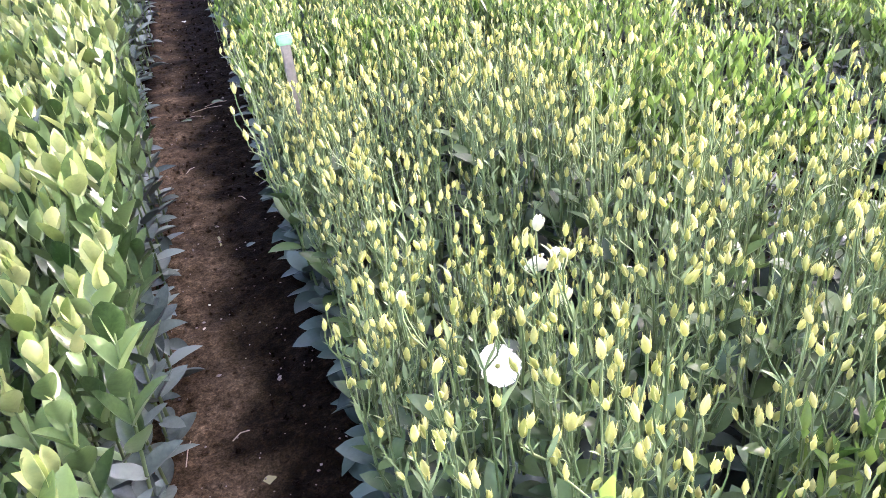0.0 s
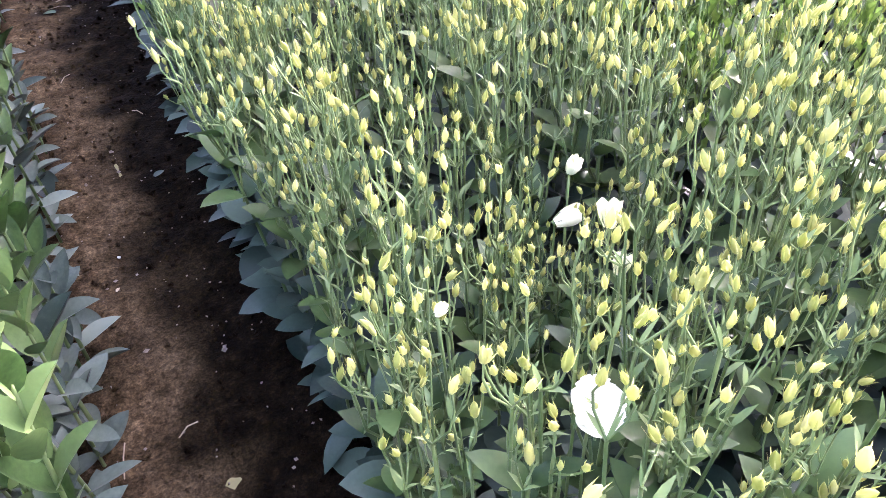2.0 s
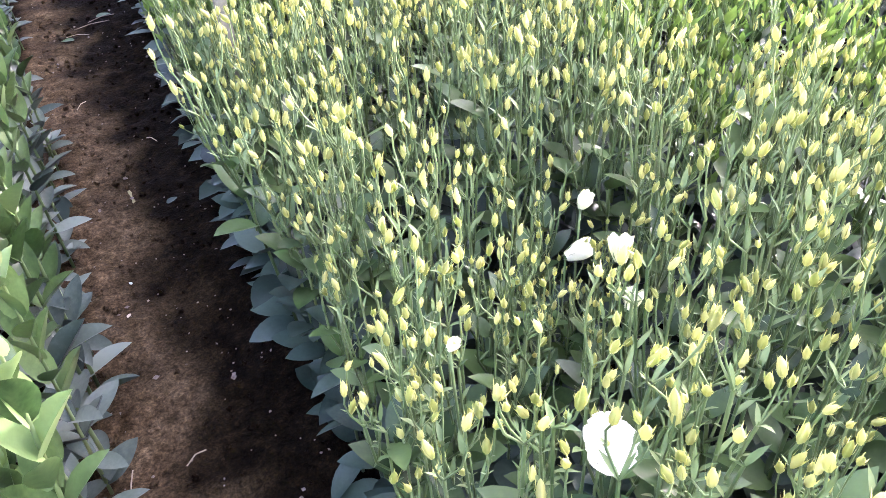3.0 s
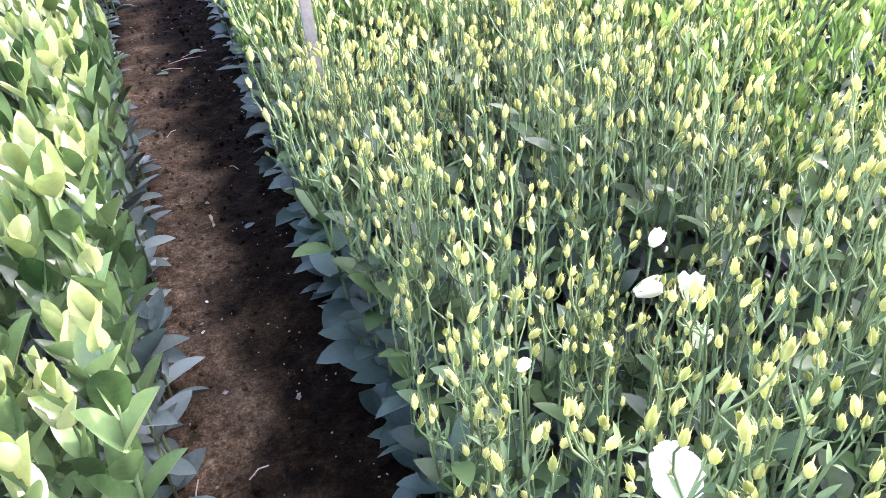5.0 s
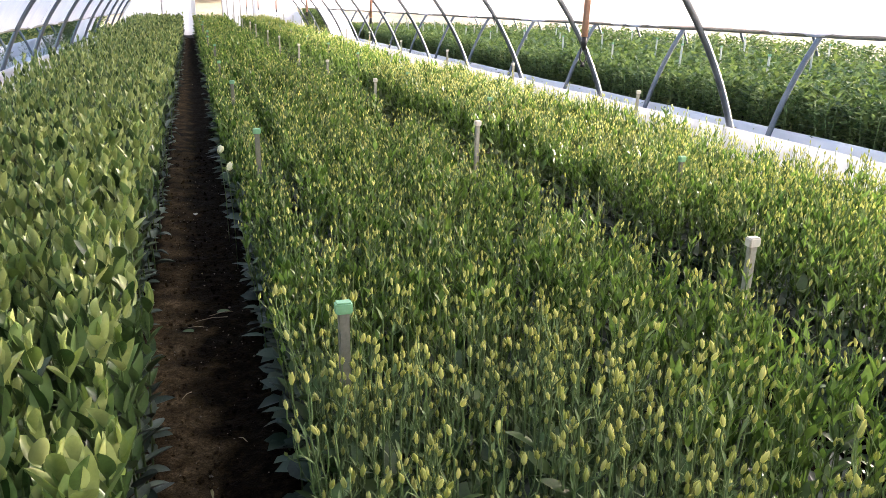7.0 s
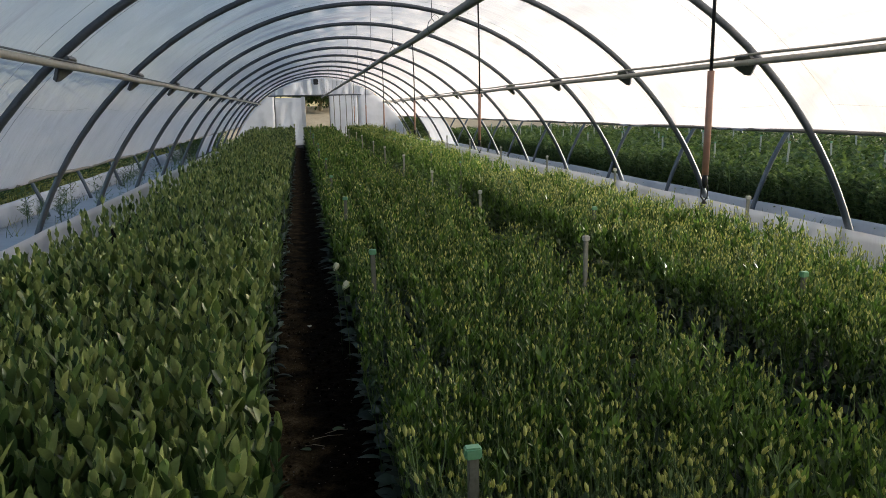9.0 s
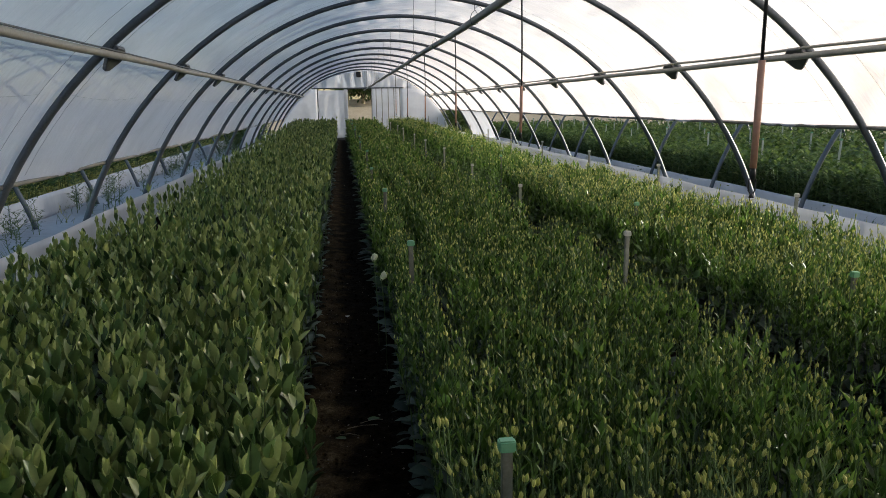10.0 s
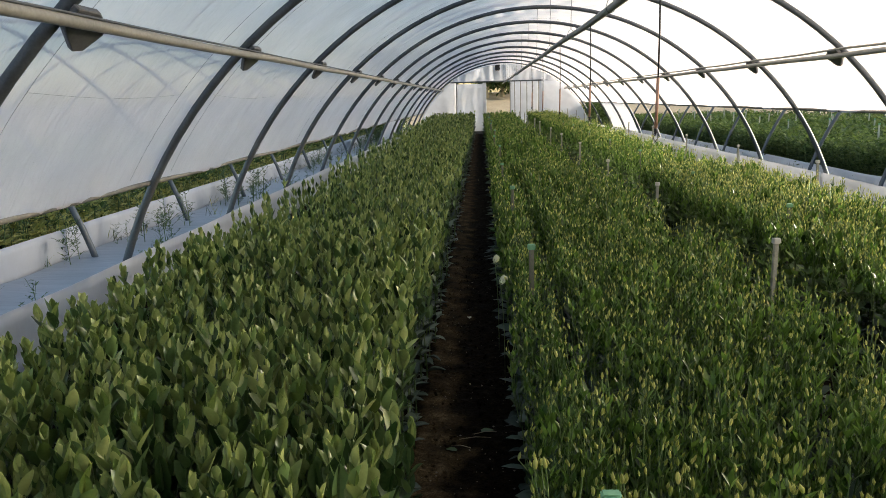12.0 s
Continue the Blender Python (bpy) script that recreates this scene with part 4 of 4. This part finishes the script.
# ---------------------------------------------------------------- open flowers
def petal_bm(length, width, cup, rows=8, cols=7, ruffle=0.003, seed=0):
    bm = bmesh.new()
    grid = []
    for i in range(rows + 1):
        f = i / rows
        w = width * (0.18 + 0.82 * math.sin(math.pi * min(1, 0.10 + 0.78 * f)) ** 0.8) * 0.5
        row = []
        for j in range(cols + 1):
            u = 2 * j / cols - 1
            ang = cup * f
            y = length * f * math.cos(ang * 0.6)
            z = length * f * math.sin(ang) * 0.9 + abs(u) ** 2 * width * 0.12 * cup + ruffle * math.sin(9 * u + seed) * f * f
            row.append(bm.verts.new((u * w * (1 - 0.06 * abs(u) * f), y - length * 0.10 * u * u * f, z)))
        grid.append(row)
    for i in range(rows):
        for j in range(cols):
            bm.faces.new((grid[i][j], grid[i][j + 1], grid[i + 1][j + 1], grid[i + 1][j]))
    return bm


def shell_bm(size, k, flare, rows=9, cols=9):
    """One petal of a half closed flower: a shell that wraps round the axis and laps over its neighbour."""
    bm, grid = bmesh.new(), []
    for i in range(rows + 1):
        f = i / rows
        row = []
        for j in range(cols + 1):
            u = 2 * j / cols - 1
            r = size * (0.07 + 0.24 * math.sin(math.pi * min(1, 0.08 + 0.66 * f)) + flare * f ** 3) + 0.0016 * u + 0.0006 * k
            a = 1.2566 * k + 1.05 * u * (0.55 + 0.45 * math.sin(math.pi * (0.15 + 0.7 * f))) + 0.35 * f
            z = size * 1.02 * f * (1 - 0.16 * u * u * f) + 0.05 * size * math.sin(5 * u + 2.1 * k) * f ** 3
            row.append(bm.verts.new((r * math.cos(a), r * math.sin(a), z)))
        grid.append(row)
    for i in range(rows):
        for j in range(cols):
            bm.faces.new((grid[i][j], grid[i][j + 1], grid[i + 1][j + 1], grid[i + 1][j]))
    return bm


def white_flower(x, y, z, size, cup, tilt, turn, label, closed=False):
    """A flower on its stalk: five petals, spread wide or wrapped into a cup of flare cup, with centre and calyx."""
    base = new("white_flower")
    for k in range(5):
        if closed:
            bm = shell_bm(size, k, cup)
        else:
            bm = petal_bm(size * 0.53, size * 0.80, cup + 0.10 * math.sin(k * 2.7), ruffle=0.0035, seed=1.7 * k)
            bmesh.ops.transform(bm, matrix=Matrix.Rotation(6.2832 * k / 5 + 0.12 * math.sin(k * 3.1), 4, "Z") @ Matrix.Translation((0, -0.003, 0.0011 * k)) @ Matrix.Rotation(0.10, 4, "Y"), verts=bm.verts)
        part("petal", bm, M_CREAM if closed else M_PETAL, base, smooth=True)
    if not closed:
        bm = bmesh.new()
        bmesh.ops.create_uvsphere(bm, u_segments=10, v_segments=8, radius=size * 0.055)
        bmesh.ops.scale(bm, vec=(1, 1, 1.3), verts=bm.verts)
        bmesh.ops.translate(bm, vec=(0, 0, size * 0.07), verts=bm.verts)
        part("pistil", bm, M_BUD, base, "yellow-green centre", True)
    bm = bmesh.new()
    for k in range(5):
        a = 6.2832 * k / 5
        reach, rise = (size * 0.27, size * 0.45) if closed else (size * 0.3, 0.010 * cup - 0.002)
        ring = [(0.004 * math.cos(a - 0.5), 0.004 * math.sin(a - 0.5), -0.004), (0.004 * math.cos(a + 0.5), 0.004 * math.sin(a + 0.5), -0.004), (reach * math.cos(a + 0.08), reach * math.sin(a + 0.08), rise * 0.5), (reach * 1.1 * math.cos(a), reach * 1.1 * math.sin(a), rise), (reach * math.cos(a - 0.08), reach * math.sin(a - 0.08), rise * 0.5)]
        bm.faces.new([bm.verts.new(p) for p in ring])
    part("calyx", bm, M_STEM, base)
    base.matrix_basis = Matrix.Translation((x, y, z)) @ Matrix.Rotation(turn, 4, "Z") @ Matrix.Rotation(tilt, 4, "X")
    m = base.matrix_basis.inverted()
    foot = [m @ Vector(p) for p in ((x, y, z), (x + 0.01, y + 0.015, z - 0.12), (x + 0.02, y + 0.02, z * 0.45), (x + 0.02, y + 0.02, -0.01))]
    tube_ob("stalk", [tuple(p) for p in foot], 0.0022, M_STEM, base, 6, "green stalk")
    return tagged(base, label, "flower", "open white flowers")


white_flower(0.388, -5.815, 0.652, 0.070, 0.30, 0.70, 0.45, "wide open white flower among the buds")
white_flower(0.600, -5.430, 0.530, 0.046, 0.06, 1.25, 1.35, "half closed cream white flower leaning over", True)
white_flower(0.635, -5.413, 0.608, 0.032, 0.02, 0.35, 0.4, "small closed cream flower about to open", True)
white_flower(0.634, -5.525, 0.575, 0.042, 0.16, 0.55, 2.6, "half open cream flower with loose petals", True)
white_flower(0.602, -5.590, 0.548, 0.034, 0.08, 0.7, 2.0, "half closed pale flower low among leaves", True)
white_flower(0.286, -5.655, 0.703, 0.017, 0.05, 0.5, 0.9, "small bud showing its first white petals", True)
white_flower(0.122, -1.816, 0.613, 0.055, 0.10, 1.1, 2.6, "round white flower hanging over the aisle", True)
white_flower(0.100, -1.245, 0.611, 0.055, 0.10, 1.1, 2.9, "round white flower hanging over the aisle", True)

# ---------------------------------------------------------------- litter on the aisle
def pebbles(count):
    rng = np.random.default_rng(21)
    v0 = np.array([(1, 0, 0), (-1, 0, 0), (0, 1, 0), (0, -1, 0), (0, 0, 1), (0, 0, -1.0)])
    t0 = np.array([(0, 2, 4), (2, 1, 4), (1, 3, 4), (3, 0, 4), (2, 0, 5), (1, 2, 5), (3, 1, 5), (0, 3, 5)])
    vs, ts = [], []
    for i in range(count):
        r = rng.uniform(0.0015, 0.0045) if i % 9 else rng.uniform(0.004, 0.009)
        x, y = rng.uniform(-0.27, 0.18), -5.7 + 6.5 * rng.random() ** 1.5
        c, s = math.cos(i), math.sin(i)
        v = v0 * r * rng.uniform(0.6, 1.2, 3) * np.array([1, 1, 0.7])
        v = np.stack([v[:, 0] * c - v[:, 1] * s + x, v[:, 0] * s + v[:, 1] * c + y, v[:, 2] - 0.018 * math.exp(-((x + 0.05) / 0.16) ** 2) + r * 0.4], 1)
        vs.append(v)
        ts.append(t0 + 6 * i)
    ob = new("pebbles", mesh_of("pebbles", np.concatenate(vs), np.concatenate(ts), [M_STONE], smooth=False))
    return tagged(ob, "small pale pebbles and crumbs on the soil", "pebbles", kind="stuff")


def clods(count):
    rng = np.random.default_rng(22)
    v0, t0 = bud_data(1.0, 0.5, 6, 1)
    vs, ts = [], []
    for i in range(count):
        r = 0.0035 + 0.016 * rng.random() ** 3
        x, y = rng.uniform(-0.28, 0.2), -5.7 + 8.0 * rng.random() ** 1.4
        v = put(v0 * r * rng.uniform(0.7, 1.3, 3), (math.cos(i), math.sin(i), rng.normal(0, 0.2)), (x, y, -0.016 * math.exp(-((x + 0.05) / 0.16) ** 2)))
        vs.append(v + rng.normal(0, r * 0.12, v.shape))
        ts.append(t0 + len(v0) * i)
    ob = new("clods", mesh_of("clods", np.concatenate(vs), np.concatenate(ts), [M_SOIL], smooth=False))
    return tagged(ob, "crumbled brown clods of soil", "clods", kind="stuff")


pebbles(420)
clods(2400)
for i, (x, y, a, L) in enumerate(((-0.22, -5.10, 1.4, 0.09), (-0.083, -5.09, 0.4, 0.05), (0.02, -2.46, 0.2, 0.12), (-0.10, -2.61, -0.3, 0.10), (-0.15, -3.3, 0.9, 0.06), (-0.2, -5.3, 1.2, 0.07), (0.05, -3.7, 2.2, 0.05), (-0.03, -2.52, 0.1, 0.16))):
    c, s = math.cos(a) * L / 2, math.sin(a) * L / 2
    pts = [(x - c, y - s, -0.008), (x, y + 0.006, -0.002), (x + c, y + s, -0.006)]
    tagged(tube_ob("straw", pts, 0.0016, M_STRAW, None, 5), "dry bent straw lying on the soil", "straw", "straws on the aisle")


def fallen_leaf(x, y, size, turn, mat, label):
    v, t = leaf_data(size, size * 0.6, 0.3, 0.1, 6)
    v = put(v, (math.cos(turn), math.sin(turn), 0.05), (x, y, -0.004))
    ob = new("fallen_leaf", mesh_of("fallen_leaf", v, t, [mat]))
    tagged(ob, label, "leaf", "fallen leaves")


fallen_leaf(0.03, -4.12, 0.040, 0.6, M_LOWLEAF_SHADED, "fallen grey-blue leaf on the soil")
fallen_leaf(-0.126, -4.449, 0.014, 2.0, M_PETAL, "small white petal on the soil")
fallen_leaf(-0.155, -4.577, 0.016, 1.0, M_STRAW, "small dry leaf on the soil")
fallen_leaf(0.00, -2.45, 0.07, 0.3, M_LEAF, "wilted green leaf on the soil")
fallen_leaf(-0.12, -2.66, 0.06, 2.7, M_LEAF, "wilted green leaf on the soil")
fallen_leaf(-0.091, -0.469, 0.06, 1.7, M_PETAL, "pale fallen petal on the soil")

# ---------------------------------------------------------------- ropes on the film
for k in range(FIRST + 1, LAST + 1):
    for d in ((0.35,) if k % 2 else (-0.35, 0.42)):
        pts = [(*arc_point(a, RAD + 0.018)[:1], k * BAY + d + 0.02 * math.sin(a * 5 + k), arc_point(a, RAD + 0.018)[1]) for a in np.linspace(-angle_at(1.1), angle_at(1.42), 40)]
        tagged(tube_ob("film_rope", pts, 0.0012, M_CORD, None, 4), "thin dark cord lying along the film", "cord", "cords of the film")
for k in range(-2, LAST):
    for z, side in ((1.62, 1), (1.75, -1)):
        a = side * angle_at(z)
        x, zz = arc_point(a, RAD + 0.012)
        pts = [(x, k * BAY + 0.35 + 1.95 * f, zz - 0.03 * math.sin(math.pi * f)) for f in np.linspace(0, 1, 9)]
        tagged(tube_ob("film_string", pts, 0.0011, M_CORD, None, 4), "thin string along the film between hoops", "string", "strings of the film")

# ---------------------------------------------------------------- beyond the doorway
def bank():
    xs, ys = np.linspace(-60, 60, 60), np.linspace(44, 70, 24)
    g = np.array([[(x, y, 2.1 / (1 + math.exp(-(y - 52) / 2.0)) + 0.25 * noise.noise(Vector((x * 0.25, y * 0.3, 2))) - 0.04) for x in xs[::-1]] for y in ys])
    return tagged(sheet_ob("bank", g, M_BANK), "dry yellow grass bank beyond the doorway", "bank", kind="structure")


def tree(x, y, z, tall, wide, seed, leaves=90):
    rng = np.random.default_rng(seed)
    base = new("tree")
    base.location = (x, y, z)
    stems = [tube_data([(0, 0, -0.3), (0.1, 0, tall * 0.3), (0, 0.1, tall * 0.75)], [0.16, 0.12, 0.04], 8, False)]
    vs, ts, n = [], [], 0
    for i in range(14):
        a, f = rng.uniform(0, 6.28), rng.uniform(0.2, 0.7)
        p = np.array([0.05, 0.05, tall * f])
        q = p + np.array([math.cos(a) * wide * 0.45, math.sin(a) * wide * 0.45, tall * rng.uniform(0.05, 0.3)])
        stems.append(tube_data([p, q], [0.05, 0.015], 5, False))
        for k in range(leaves):
            c = p + (q - p) * rng.uniform(0.4, 1.15) + rng.normal(0, wide * 0.11, 3)
            L = rng.uniform(0.22, 0.45)
            v, t = leaf_data(L, L * 0.6, 0.3, 0.2, 2)
            vs.append(put(v, (rng.normal(), rng.normal(), rng.normal() * 0.6), c))
            ts.append(t + n)
            n += len(v)
    v, t = joined(stems)
    o = new("trunk", mesh_of("trunk", v, t, [M_STRAW]))
    o.parent = base
    o = new("crown", mesh_of("crown", np.concatenate(vs), np.concatenate(ts), [M_HEDGE]))
    o.parent = base
    return tagged(base, "dark green tree on the bank", "tree", "trees beyond the doorway")


bank()
for i, (x, y, h, w) in enumerate(((-3.5, 57, 4.2, 4.0), (0.3, 60, 3.6, 4.5), (4.2, 58, 4.6, 4.2), (8.5, 61, 5.0, 5.0), (-8, 60, 5.2, 5.0))):
    tree(x, y, 1.8, h, w, 70 + i)
for i, (x, y) in enumerate(((0.4, 55.5), (1.7, 56.5), (3.0, 55.0))):
    tree(x, y, 1.75, 2.9, 2.6, 90 + i, 110)

# stakes of the next tunnel
def pale_stake():
    base = new("pale_stake")
    bm = bmesh.new()
    box(bm, (-0.016, -0.012, -0.05), (0.016, 0.012, 0.95), 0.004)
    part("post", bm, M_PALE, base)
    bm = bmesh.new()
    box(bm, (-0.021, -0.016, 0.945), (0.021, 0.016, 0.975), 0.004)
    part("cap", bm, M_CAP, base, "pale green cap")
    return tagged(base, "pale stake with a green cap in the next tunnel", "stake", "stakes of the next tunnel")


first_pale = pale_stake()
first_pale.matrix_basis = pose(7.65, 0.4, 0.0)
for i, (x, y) in enumerate([(7.65, 0.4 + 2.1 * k) for k in range(1, 13)] + [(9.3, 1.2 + 2.2 * k) for k in range(13)] + [(11.4, 0.6 + 2.3 * k) for k in range(12)]):
    copy_thing(first_pale, pose(x, y, 0.05 * math.sin(i * 2.1), 2 * math.sin(i * 1.3), 2 * math.sin(i * 2.2), 15 * math.sin(i)))
